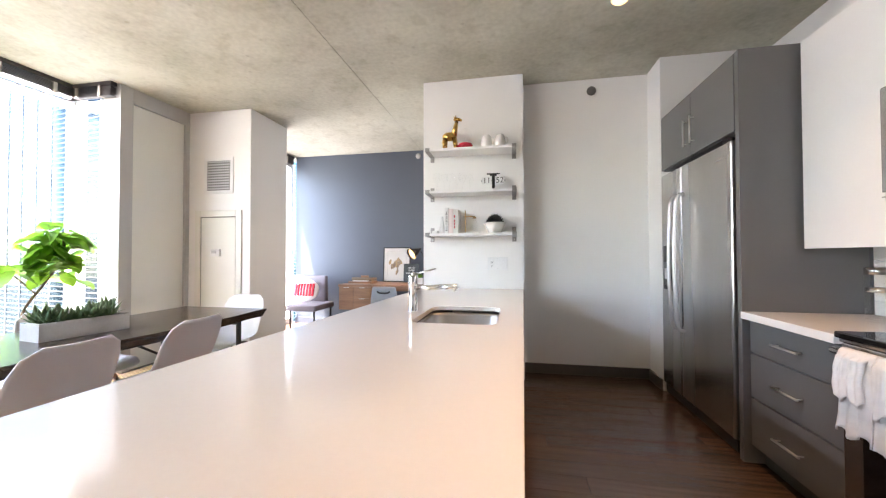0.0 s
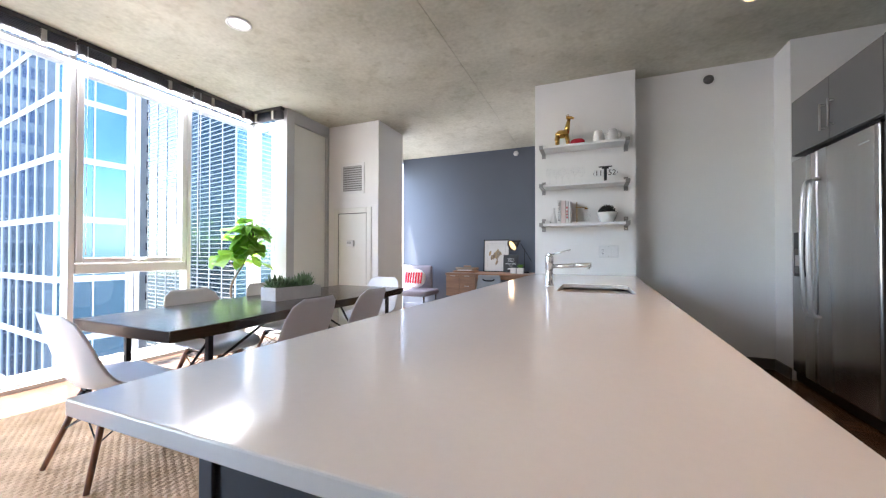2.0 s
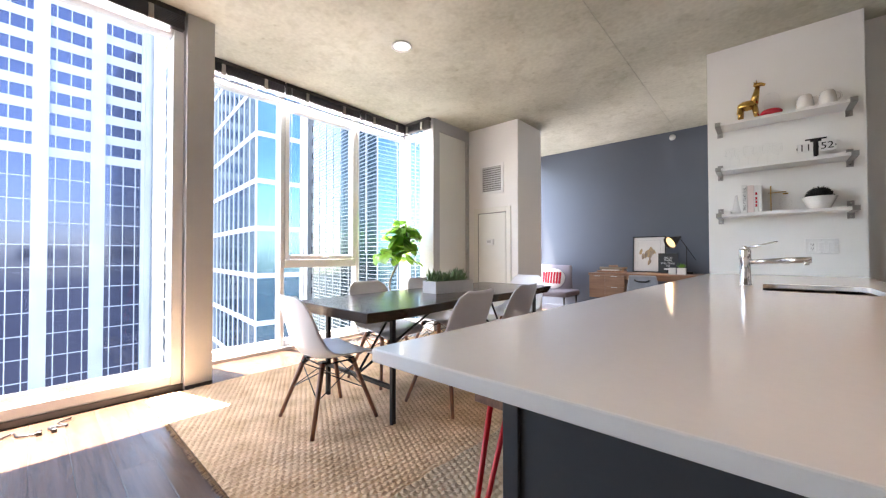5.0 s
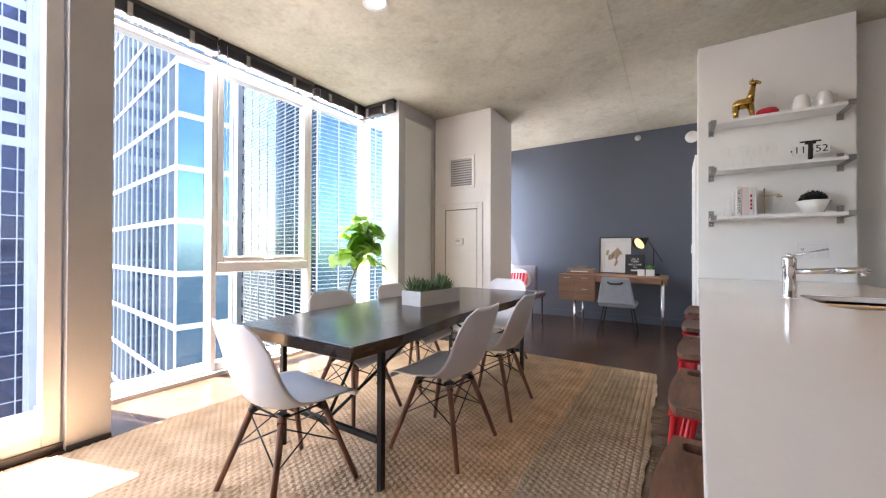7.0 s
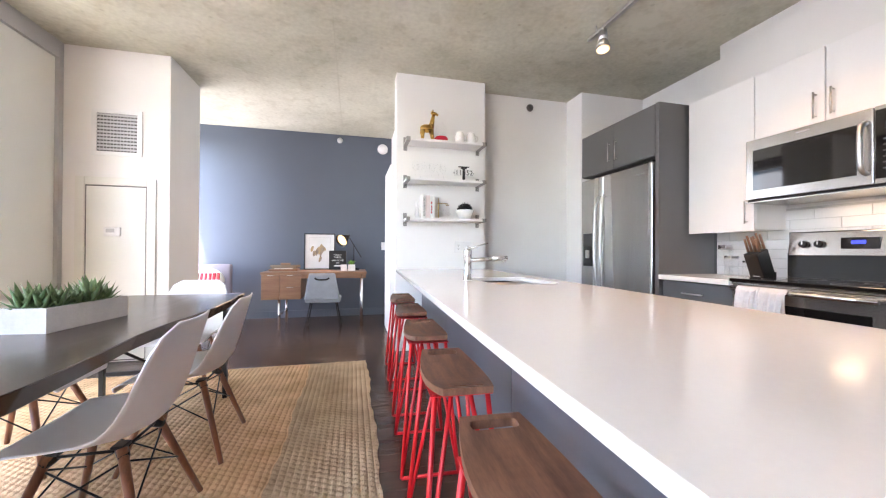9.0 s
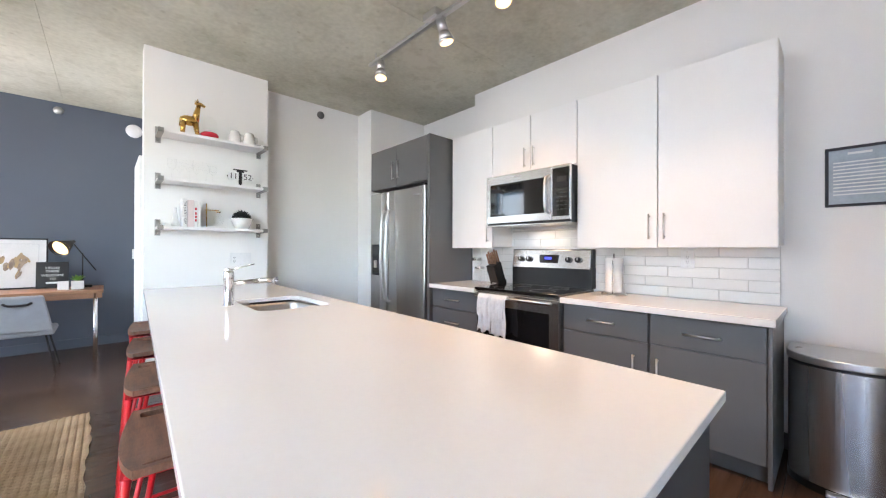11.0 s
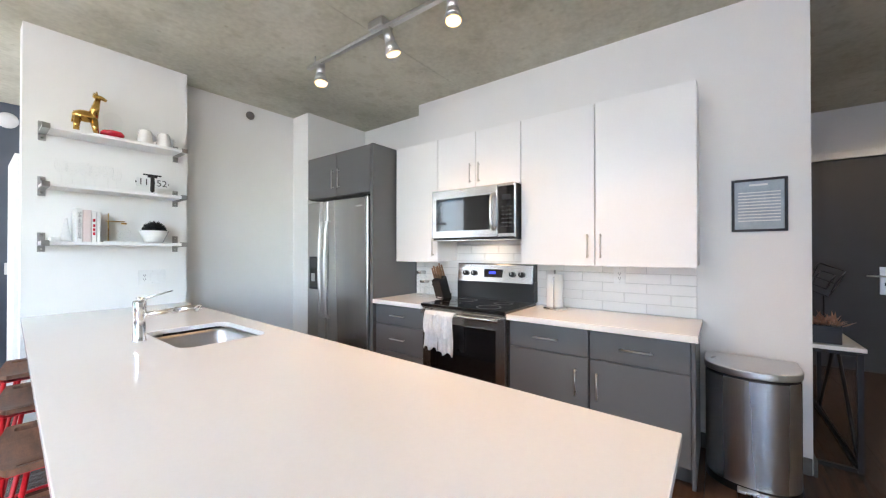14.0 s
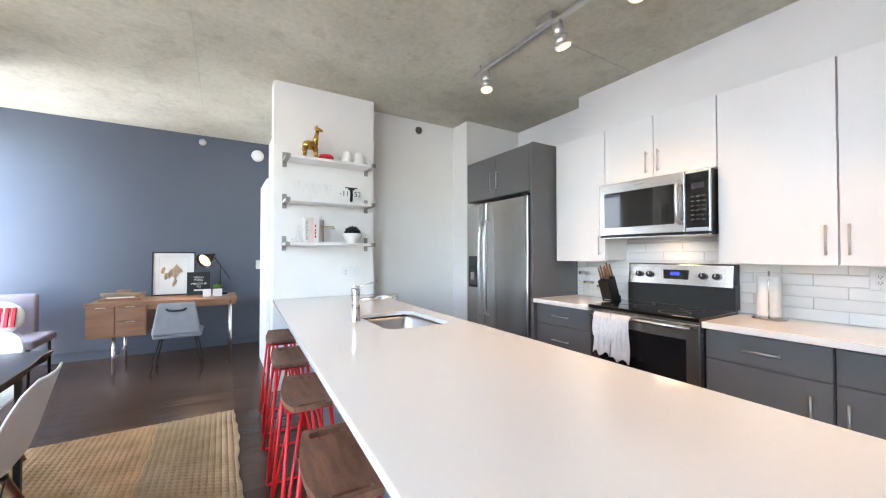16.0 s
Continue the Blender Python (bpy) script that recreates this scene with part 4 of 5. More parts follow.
g = join(ball((-0.187, 3.60, S1 + 0.115), 0.06, (1.1, 0.62, 0.68)), rod((-0.15, 3.60, S1 + 0.12), (-0.125, 3.60, S1 + 0.25), 0.028, 0.014, 12), ball((-0.122, 3.60, S1 + 0.262), 0.024, (1.35, 0.7, 0.7)), rod((-0.10, 3.60, S1 + 0.258), (-0.082, 3.60, S1 + 0.25), 0.013, 0.009),
         *[rod((x, y, S1 + 0.10), (x + dx, y, S1), 0.020, 0.013, 8) for x, y, dx in ((-0.225, 3.585, -0.008), (-0.225, 3.618, 0.0), (-0.145, 3.585, 0.012), (-0.145, 3.618, 0.02))],
         *[rod((-0.13, y, S1 + 0.275), (-0.133, y, S1 + 0.297), 0.004, 0.003) for y in (3.592, 3.608)], *[rod((-0.138, y, S1 + 0.272), (-0.15, y * 1.0, S1 + 0.283), 0.006, 0.002) for y in (3.585, 3.615)], rod((-0.24, 3.60, S1 + 0.12), (-0.25, 3.60, S1 + 0.06), 0.006, 0.004))
solo("giraffe_figurine", turned(g, Matrix.Translation((-0.185, 3.56, S1)) @ Matrix.Diagonal((1.12, 1.12, 1.1, 1)) @ Matrix.Translation((0.185, -3.60, -S1))), GOLD, "shiny gold giraffe figurine on the top shelf", "figurine")
bx_, by_ = -0.035, 3.56
cl = thing("bell_jar", (bx_, by_, S1), "clear glass dome on a round red base", "ornament")
part("base", lathe([(0.0, 0), (0.05, 0), (0.070, 0.018), (0.072, 0.032), (0.06, 0.048), (0.03, 0.056), (0.0, 0.057)], (bx_, by_, S1)), REDG, cl)
part("dome", lathe([(0.03, 0.055), (0.05, 0.085), (0.058, 0.125), (0.05, 0.165), (0.03, 0.187), (0.0, 0.193)], (bx_, by_, S1)), CLEAR, cl)
for x in (0.165, 0.29):
    m = thing("mug", (x, 3.555, S1), "white porcelain mug standing upside down", "mug", "white mugs")
    part("cup", lathe([(0.050, 0), (0.053, 0.004), (0.050, 0.06), (0.040, 0.105), (0.033, 0.113), (0.0, 0.111)], (x, 3.555, S1)), PORC, m)
    part("handle", tube([(x + 0.042, 3.55, S1 + 0.088), (x + 0.068, 3.545, S1 + 0.078), (x + 0.072, 3.545, S1 + 0.042), (x + 0.050, 3.55, S1 + 0.025)], 0.006), PORC, m)
for k in range(6):
    x, y = -0.31 + k * 0.062, 3.545 + 0.06 * (k % 2)
    wg = thing("wine_glass", (x, y, S2), "clear stemmed wine glass", "wine glass", "wine glasses")
    part("foot", lathe([(0.0, 0.0), (0.03, 0.001), (0.028, 0.003), (0.004, 0.006), (0.0035, 0.07), (0.006, 0.076)], (x, y, S2)), CLEAR, wg)
    part("bowl", lathe([(0.005, 0.075), (0.024, 0.09), (0.034, 0.118), (0.033, 0.15), (0.027, 0.178)], (x, y, S2)), CLEAR, wg)
fk = thing("flip_clock", (0.226, 3.60, S2), "chrome flip clock with large black numerals", "clock")
part("stand", lathe([(0.0, 0), (0.048, 0), (0.046, 0.008), (0.022, 0.016), (0.014, 0.03), (0.0, 0.032)], (0.226, 3.60, S2)), CHROME, fk)
part("column", rod((0.226, 3.60, S2 + 0.02), (0.226, 3.60, S2 + 0.155), 0.015, n=14), BLACKP, fk)
part("top_bracket", join(box(0.165, 0.287, 3.594, 3.606, S2 + 0.155, S2 + 0.166, 0.002), box(0.195, 0.257, 3.59, 3.61, S2 + 0.14, S2 + 0.156, 0.002)), BLACKP, fk)
part("axle", rod((0.115, 3.60, S2 + 0.095), (0.337, 3.60, S2 + 0.095), 0.008), BLACKP, fk)
for x, tx in ((0.165, "11"), (0.287, "52")):
    f = part("flap", box(x - 0.045, x + 0.045, 3.588, 3.597, S2 + 0.06, S2 + 0.13, 0.003), PLATE, fk)
    writing(tx, 0.075, Matrix.Translation((x, 3.5872, S2 + 0.095)) @ FACE_S, INK, f, "numerals")
bookx = -0.235
for wide, high, tx, spine in ((0.036, 0.245, "THE HATE U GIVE", PAPER), (0.046, 0.236, "", mat("blush_cover", (0.75, 0.62, 0.60), rough=0.6)), (0.026, 0.232, "bars", PAPER), (0.022, 0.228, "", PAPER)):
    bk = thing("book", (bookx + wide / 2, 3.62, S3), "white hardback book standing on the shelf" if spine == PAPER else "blush pink hardback book standing on the shelf", "book", "books on the shelf")
    part("cover", box(bookx + 0.001, bookx + wide - 0.001, 3.54, 3.70, S3, S3 + high, 0.002), spine, bk)
    part("pages", box(bookx + 0.004, bookx + wide - 0.004, 3.545, 3.703, S3 + 0.003, S3 + high - 0.002), PORC, bk)
    if tx == "bars":
        part("title", join(*[box(bookx + 0.007, bookx + wide - 0.007, 3.5385, 3.541, S3 + z, S3 + z + 0.022, 0.0) for z in (0.05, 0.08, 0.11, 0.15)]), REDG, bk)
    elif tx:
        writing(tx, 0.025, Matrix.Translation((bookx + wide / 2, 3.5385, S3 + high / 2)) @ FACE_S @ pose(0, 0, 0, 0, 0, -90), INK, bk, "title")
    bookx += wide + 0.001
solo("paper_bookend", lathe([(0.0, 0), (0.035, 0), (0.014, 0.12), (0.010, 0.17), (0.0, 0.172)], (-0.275, 3.63, S3)), PAPER, "slim white tapered vase beside the books", "vase")
solo("folded_cloth", box(-0.36, -0.31, 3.55, 3.68, S3, S3 + 0.03, 0.006), PAPER, "small folded white napkin stack", "napkins")
lb = thing("laboratory_vase", (0.01, 3.6, S3), "glass globe held by a brass stand on a white base", "vase")
part("base", box(-0.085, 0.10, 3.55, 3.66, S3, S3 + 0.010, 0.002), PORC, lb)
part("stand", join(rod((-0.045, 3.62, S3 + 0.01), (-0.045, 3.62, S3 + 0.225), 0.004), rod((-0.06, 3.62, S3 + 0.165), (0.05, 3.60, S3 + 0.165), 0.0035), rod((0.028, 3.6, S3 + 0.15), (0.062, 3.6, S3 + 0.15), 0.006)), GOLD, lb)
part("globe", lathe([(0.0, 0.03), (0.03, 0.038), (0.045, 0.068), (0.04, 0.1), (0.014, 0.125), (0.012, 0.16), (0.016, 0.165)], (0.045, 3.60, S3)), CLEAR, lb)
pb = thing("potted_plant", (0.24, 3.60, S3), "near-black clipped plant in a white faceted bowl", "plant")
part("bowl", lathe([(0.0, 0), (0.06, 0), (0.104, 0.1), (0.098, 0.102), (0.06, 0.07), (0.0, 0.07)], (0.24, 3.60, S3), 4 * 2), PORC, pb)
rnd = random.Random(5)
tufts = []
for k in range(420):
    a, e = rnd.uniform(0, 6.283), math.acos(rnd.uniform(0, 1))
    d = Vector((math.cos(a) * math.sin(e), math.sin(a) * math.sin(e), math.cos(e) * 1.0))
    c = Vector((0.24, 3.60, S3 + 0.092))
    tufts.append(rod(c + Vector((d.x * 0.04, d.y * 0.04, d.z * 0.04)), c + Vector((d.x * 0.088, d.y * 0.088, d.z * (0.085 + rnd.uniform(-0.006, 0.012)))), 0.006, 0.001, 4))
part("foliage", join(*tufts), DARKLEAF, pb)

# ---- track light, ceiling fittings ----
tr = thing("track_light", (1.04, 1.6, H - 0.1), "grey ceiling track with steel spotlight heads, lit", "ceiling light")
part("rail", box(1.022, 1.058, 0.35, 2.60, H - 0.085, H - 0.06, 0.003), NICKEL, tr)
part("feed_box", box(1.0, 1.08, 1.66, 1.80, H - 0.06, H - 0.004, 0.004), NICKEL, tr)
part("hanger", join(rod((1.04, 2.5, H - 0.06), (1.04, 2.5, H), 0.006), rod((1.04, 0.45, H - 0.06), (1.04, 0.45, H), 0.006)), NICKEL, tr)
for y, d in ((2.42, (-0.10, -0.15, -1.0)), (1.64, (0.28, -0.14, -1.0)), (1.09, (-0.10, -0.12, -1.0)), (0.5, (0.1, -0.2, -1.0))):
    a = Vector((1.04, y, H - 0.12))
    d = Vector(d).normalized()
    hd = part("head", join(rod(a - d * 0.02, a + d * 0.065, 0.033, 0.037, 18), rod(a + d * 0.065, a + d * 0.125, 0.037, 0.056, 20), rod(a + d * 0.125, a + d * 0.14, 0.057, 0.057, 20)), PULLSTEEL, tr)
    part("stem", join(rod((1.04, y, H - 0.085), a, 0.008), box(1.02, 1.06, y - 0.03, y + 0.03, H - 0.1, H - 0.085, 0.003)), NICKEL, hd)
    part("bulb", rod(a + d * 0.1405, a + d * 0.143, 0.047, n=20), BULB, hd)
    lamp("spot_light", "SPOT", 1.6, (1.0, 0.57, 0.27), look(a + d * 0.16, a + d * 3), 0.04, 95)


def disc_light(x, y, m, label):
    c = thing("ceiling_light", (x, y, H), label, "ceiling light")
    part("ring", lathe([(0.075, 0), (0.092, -0.004), (0.095, -0.012), (0.085, -0.014), (0.075, -0.008)], (x, y, H), 32), PLATE, c)
    part("lens", rod((x, y, H - 0.009), (x, y, H - 0.002), 0.076, n=32), m, c)


disc_light(-2.55, 1.68, WHITEBULB, "round flush white ceiling light, lit")
disc_light(4.4, -1.5, BULB, "round flush warm hall light, lit")
lamp("hall_light", "SPOT", 1.5, (1.0, 0.75, 0.5), look((4.4, -1.5, H - 0.03), (4.4, -1.5, 0)), 0.07, 140)


def wall_dome(name, at, r, deep, m, label, cat):
    prof = [(0.0, deep), (r * 0.55, deep * 0.92), (r * 0.9, deep * 0.6), (r, deep * 0.15), (r, 0)]
    return solo(name, turned(lathe(prof, (0, 0, 0), 28), pose(*at, 90, 0, 0)), m, label, cat)


wall_dome("sprinkler_head", (1.185, 3.96, 2.835), 0.045, 0.03, BASEGREY, "recessed dark wall sprinkler", "sprinkler")
wall_dome("smoke_detector", (-0.45, YN, 2.765), 0.085, 0.05, PLATE, "round white smoke detector on the navy wall", "smoke detector")
wall_dome("sprinkler_head", (-1.14, YN, 2.86), 0.045, 0.035, NICKEL, "small steel wall sprinkler on the navy wall", "sprinkler")

# ---- dining area ----
tb = thing("dining_table", (-2.16, 1.86, 0), "dark live-edge slab dining table on black metal legs", "table")
rnd = random.Random(11)
ys = [0.69 + k * (3.03 - 0.69) / 16 for k in range(17)]
edge = [(-1.73 + 0.02 * math.sin(k * 0.7) + rnd.uniform(-0.006, 0.006), y) for k, y in enumerate(ys)]
edge2 = [(-2.60 + 0.018 * math.sin(k * 0.55 + 1) + rnd.uniform(-0.006, 0.006), y) for k, y in enumerate(ys)]
bm = slab(edge + edge2[::-1], 0.655, 0.722)
for v in bm.verts:
    if v.co.z < 0.7:
        v.co.x += 0.035 if v.co.x < -2.2 else -0.035
        v.co.y += 0.02 if v.co.y < 0.7 else (-0.02 if v.co.y > 3.0 else 0)
bmesh.ops.bevel(bm, geom=bm.edges[:], offset=0.004, segments=1, affect="EDGES")
part("tabletop", bm, TABLEWOOD, tb)
for y, s in ((0.93, 1), (2.75, -1)):
    for x in (-1.80, -2.53):
        part("leg", join(box(x - 0.014, x + 0.014, y - 0.014, y + 0.014, 0.0, 0.654, 0.002), box(x - 0.022, x + 0.022, y - 0.022, y + 0.022, 0, 0.012, 0.002)), BLACKM, tb)
    part("crossbar", box(-2.51, -1.82, y - 0.012, y + 0.012, 0.22, 0.245, 0.002), BLACKM, tb)
    part("top_bar", box(-2.51, -1.82, y - 0.014, y + 0.014, 0.63, 0.654, 0.002), BLACKM, tb)
    part("brace", join(rod((-2.17, y, 0.235), (-1.95, y + s * 0.55, 0.65), 0.009), rod((-2.17, y, 0.235), (-2.38, y + s * 0.55, 0.65), 0.009)), BLACKM, tb)


def shell():
    """A one-piece moulded side-chair shell that faces +y."""
    prof = [(0.235, 0.375), (0.225, 0.398), (0.19, 0.412), (0.12, 0.408), (0.04, 0.398), (-0.04, 0.392), (-0.11, 0.398), (-0.165, 0.425), (-0.20, 0.475), (-0.222, 0.54), (-0.24, 0.61), (-0.258, 0.68), (-0.275, 0.745), (-0.288, 0.79)]
    half = [0.185, 0.215, 0.232, 0.238, 0.24, 0.24, 0.238, 0.232, 0.226, 0.222, 0.220, 0.213, 0.19, 0.13]
    rise = [0.0, 0.004, 0.012, 0.025, 0.038, 0.05, 0.062, 0.072, 0.07, 0.06, 0.05, 0.04, 0.028, 0.012]
    bm = bmesh.new()
    n = 14
    rows = []
    for k, ((y, z), h, r) in enumerate(zip(prof, half, rise)):
        y0, z0 = prof[max(k - 1, 0)]
        y1, z1 = prof[min(k + 1, len(prof) - 1)]
        t = Vector((0, y1 - y0, z1 - z0)).normalized()
        nrm = Vector((0, t.z, -t.y))
        row = []
        for i in range(n + 1):
            v = 2 * i / n - 1
            row.append(bm.verts.new(Vector((h * v, y, z)) + nrm * r * abs(v) ** 2.4))
        rows.append(row)
    for a, b in zip(rows, rows[1:]):
        for i in range(n):
            bm.faces.new((a[i], a[i + 1], b[i + 1], b[i])).smooth = True
    bmesh.ops.subdivide_edges(bm, edges=bm.edges[:], cuts=1, use_grid_fill=True, smooth=0.6)
    for f in bm.faces:
        f.smooth = True
    bmesh.ops.recalc_face_normals(bm, faces=bm.faces[:])
    bmesh.ops.solidify(bm, geom=bm.faces[:], thickness=0.007)
    for f in bm.faces:
        f.smooth = True
    return bm


ch = thing("dining_chair", (0, 0, 0), "white moulded plastic shell chair on walnut dowel legs", "chair", "chairs round the dining table")
part("seat_shell", shell(), PLASTIC, ch)
cor = [(sx, sy) for sx in (-1, 1) for sy in (-1, 1)]
for sx, sy in cor:
    lg = part("leg", rod((sx * 0.222, sy * 0.215, 0.0), (sx * 0.115, sy * 0.10, 0.375), 0.0115, 0.016, 12), WALNUT, ch)
    part("bracket", join(rod((sx * 0.10, sy * 0.09, 0.368), (sx * 0.125, sy * 0.112, 0.345), 0.019, 0.017), box(sx * 0.1 - 0.025, sx * 0.1 + 0.025, sy * 0.09 - 0.02, sy * 0.09 + 0.02, 0.372, 0.384, 0.003)), BLACKM, lg)


def on_leg(sx, sy, z):
    u = z / 0.375
    return Vector((sx * (0.222 - 0.107 * u), sy * (0.215 - 0.115 * u), z))


for a, b in (((-1, -1), (1, -1)), ((1, -1), (1, 1)), ((1, 1), (-1, 1)), ((-1, 1), (-1, -1))):
    part("cross_wire", join(rod(on_leg(*a, 0.335), on_leg(*b, 0.185), 0.0035, n=6), rod(on_leg(*b, 0.335), on_leg(*a, 0.185), 0.0035, n=6)), BLACKM, ch)
part("seat_rail", join(rod((-0.11, -0.1, 0.365), (0.11, -0.1, 0.365), 0.005), rod((-0.11, 0.1, 0.365), (0.11, 0.1, 0.365), 0.005), rod((-0.11, -0.1, 0.365), (-0.11, 0.1, 0.365), 0.005), rod((0.11, -0.1, 0.365), (0.11, 0.1, 0.365), 0.005)), BLACKM, ch)
Z0 = 0.018
places = [(-1.775, 1.435, 90), (-1.765, 2.07, 92), (-2.50, 1.45, -90), (-2.50, 2.12, -88), (-2.15, 3.02, 180)]
for x, y, a in places:
    copy_thing(ch, pose(x, y, Z0, 0, 0, a))
ch.matrix_basis = pose(-2.185, 0.725, Z0, 0, 0, -3)

# rug: fat braid rows as one relief sheet, fading glow painted as taupe strip
def rug_sheet(x0, x1, y0, y1, step=0.0085):
    nx, ny = int((x1 - x0) / step), int((y1 - y0) / step)
    xs, ysr = np.linspace(x0, x1, nx + 1), np.linspace(y0, y1, ny + 1)
    gx, gy = np.meshgrid(xs, ysr)
    row = np.floor(gx / 0.034)
    z = 0.0095 + 0.0085 * np.abs(np.sin(gx / 0.034 * np.pi)) ** 0.6 * (0.30 + 0.70 * np.abs(np.sin((gy / 0.036 + (row % 2) * 0.5 + (gx / 0.034 - row) * 0.5) * np.pi)))
    rng = np.random.default_rng(3)
    z += rng.normal(0, 0.0007, z.shape)
    wob = 0.008 * np.sin(gy * 7) + 0.004 * np.sin(gy * 31)
    gx = gx + wob * ((gx < x0 + 0.02) | (gx > x1 - 0.02))
    co = np.stack([gx, gy, z], -1).reshape(-1, 3)
    f = []
    for j in range(ny):
        b = j * (nx + 1)
        f += [(b + i, b + i + 1, b + i + nx + 2, b + i + nx + 1) for i in range(nx)]
    me = bpy.data.meshes.new("braids")
    me.from_pydata(co.tolist(), [], f)
    return me


rug = thing("area_rug", (-2.1, 1.73, 0), "flat braided tan jute rug, weaker glow painted along one side", "rug")
for nm, x0, x1, m in (("tan_field", -3.42, -1.285, JUTE), ("taupe_border", -1.283, -0.79, JUTED)):
    me = rug_sheet(x0, x1, 0.03, 3.42)
    me.materials.append(m)
    me.transform(Matrix.Translation((2.1, -1.73, 0)))
    o = new(nm, me)
    o.parent = rug
part("backing", box(-3.41, -0.80, 0.04, 3.41, 0.001, 0.0085), JUTED, rug)
rnd = random.Random(8)
fr_ = []
for k in range(240):
    x = -3.41 + k * 0.0109
    for y, s in ((0.03, -1), (3.42, 1)):
        fr_.append(rod((x, y, 0.008), (x + rnd.uniform(-0.006, 0.006), y + s * rnd.uniform(0.012, 0.028), 0.004), 0.003, 0.0015, 4))
tagged(part("fringe", join(*fr_), JUTE, rug), kind="stuff")


for pts in ([(-3.40, -0.75, 0.008), (-3.34, -0.66, 0.008), (-3.37, -0.60, 0.010), (-3.30, -0.58, 0.008), (-3.27, -0.50, 0.008)], [(-3.42, -0.36, 0.008), (-3.36, -0.42, 0.012), (-3.30, -0.38, 0.008), (-3.33, -0.46, 0.008), (-3.26, -0.44, 0.008)]):
    cd = thing("power_cord", pts[0], "loose black cord lying by the window", "cord", "cords on the floor")
    part("cable", tube(pts, 0.005, 6), BLACKP, cd)
    part("plug", box(pts[-1][0] - 0.02, pts[-1][0] + 0.02, pts[-1][1] - 0.012, pts[-1][1] + 0.012, 0.001, 0.022, 0.004), BLACKP, cd)

# ---- plants ----
pl = thing("succulent_planter", (-2.17, 1.9, 0.722), "low whitewashed box planter of green succulents", "plant")
ang = pose(-2.17, 1.885, 0.7225, 0, 0, 28)
part("planter_box", turned(join(box(-0.09, 0.09, -0.215, -0.2, 0, 0.1), box(-0.09, 0.09, 0.2, 0.215, 0, 0.1), box(-0.09, -0.075, -0.2, 0.2, 0, 0.1), box(0.075, 0.09, -0.2, 0.2, 0, 0.1), box(-0.075, 0.075, -0.2, 0.2, 0, 0.012)), pose(-2.17, 1.885, 0.7225, 0, 0, -8)), STONEW, pl)
part("soil", turned(box(-0.075, 0.075, -0.2, 0.2, 0.013, 0.085), pose(-2.17, 1.885, 0.7225, 0, 0, -8)), BASEGREY, pl)
rnd = random.Random(21)


def blade(length, width, m):
    bm = bmesh.new()
    a = [bm.verts.new(p) for p in ((-width * 0.35, 0, 0), (width * 0.35, 0, 0), (width * 0.5, 0.004, length * 0.45), (0, 0.002, length), (-width * 0.5, 0.004, length * 0.45), (0, -width * 0.28, length * 0.35))]
    for q in ((0, 5, 4), (0, 1, 5), (1, 2, 5), (2, 3, 5), (3, 4, 5), (0, 4, 3, 2, 1)):
        bm.faces.new([a[i] for i in q]).smooth = True
    return turned(bm, m)


bm = blade(1.0, 0.27, Matrix())
leaf_mesh = bpy.data.meshes.new("leaf")
bm.to_mesh(leaf_mesh)
bm.free()
leaf_mesh.materials.append(SUCC)
for k in range(16):
    x, y = rnd.uniform(-0.055, 0.055), -0.18 + 0.36 * (k + 0.5) / 16
    big = rnd.uniform(0.95, 1.55)
    at = ang @ pose(0, 0, 0, 0, 0, -36) @ pose(x, y, 0.085)
    heart = part("rosette", turned(ball((0, 0, 0.006), 0.012, n=1), at), SUCC, pl)
    for i in range(16):
        t = i / 16
        lf = new("leaf", leaf_mesh)
        lf.parent = heart
        lf.matrix_basis = Matrix.Translation(-pl.location) @ at @ pose(0, 0, 0, 0, 0, i * 137.5) @ pose(0, 0, 0, 72 - 58 * t, 0, 0) @ Matrix.Scale((0.06 + 0.035 * t) * big, 4)

fg = thing("fiddle_leaf_fig", (-3.72, 2.62, 0), "fiddle-leaf fig with glossy green leaves in a pot", "plant")
part("pot", lathe([(0.0, 0), (0.11, 0), (0.14, 0.24), (0.13, 0.245), (0.12, 0.2), (0.0, 0.2)], (-3.72, 2.55, 0)), STONEW, fg)
stem = [(-3.72, 2.55, 0.2), (-3.72, 2.56, 0.45), (-3.71, 2.52, 0.7), (-3.70, 2.66, 0.95), (-3.69, 2.78, 1.18), (-3.69, 2.79, 1.42)]
part("trunk", join(tube(stem, 0.011), tube([(-3.70, 2.60, 0.86), (-3.68, 2.45, 1.02), (-3.68, 2.36, 1.08)], 0.006)), BARK, fg)
rnd = random.Random(4)


def fig_leaf(s):
    """A broad wavy fiddle-shaped leaf along +x from its stalk."""
    bm = bmesh.new()
    rows = []
    for k in range(9):
        u = k / 8
        w = 0.42 * s * (math.sin(math.pi * min(1, u * 0.93 + 0.04)) ** 0.7) * (0.72 + 0.42 * u) * (0.86 if 0.25 < u < 0.45 else 1)
        row = []
        for v in (-1, -0.5, 0, 0.5, 1):
            row.append(bm.verts.new((u * s, v * w * 0.9, -0.35 * s * u * u + abs(v) * 0.10 * s + 0.03 * s * math.sin(9 * u + 2 * v))))
        rows.append(row)
    for a, b in zip(rows, rows[1:]):
        for i in range(4):
            bm.faces.new((a[i], b[i], b[i + 1], a[i + 1])).smooth = True
    return bm


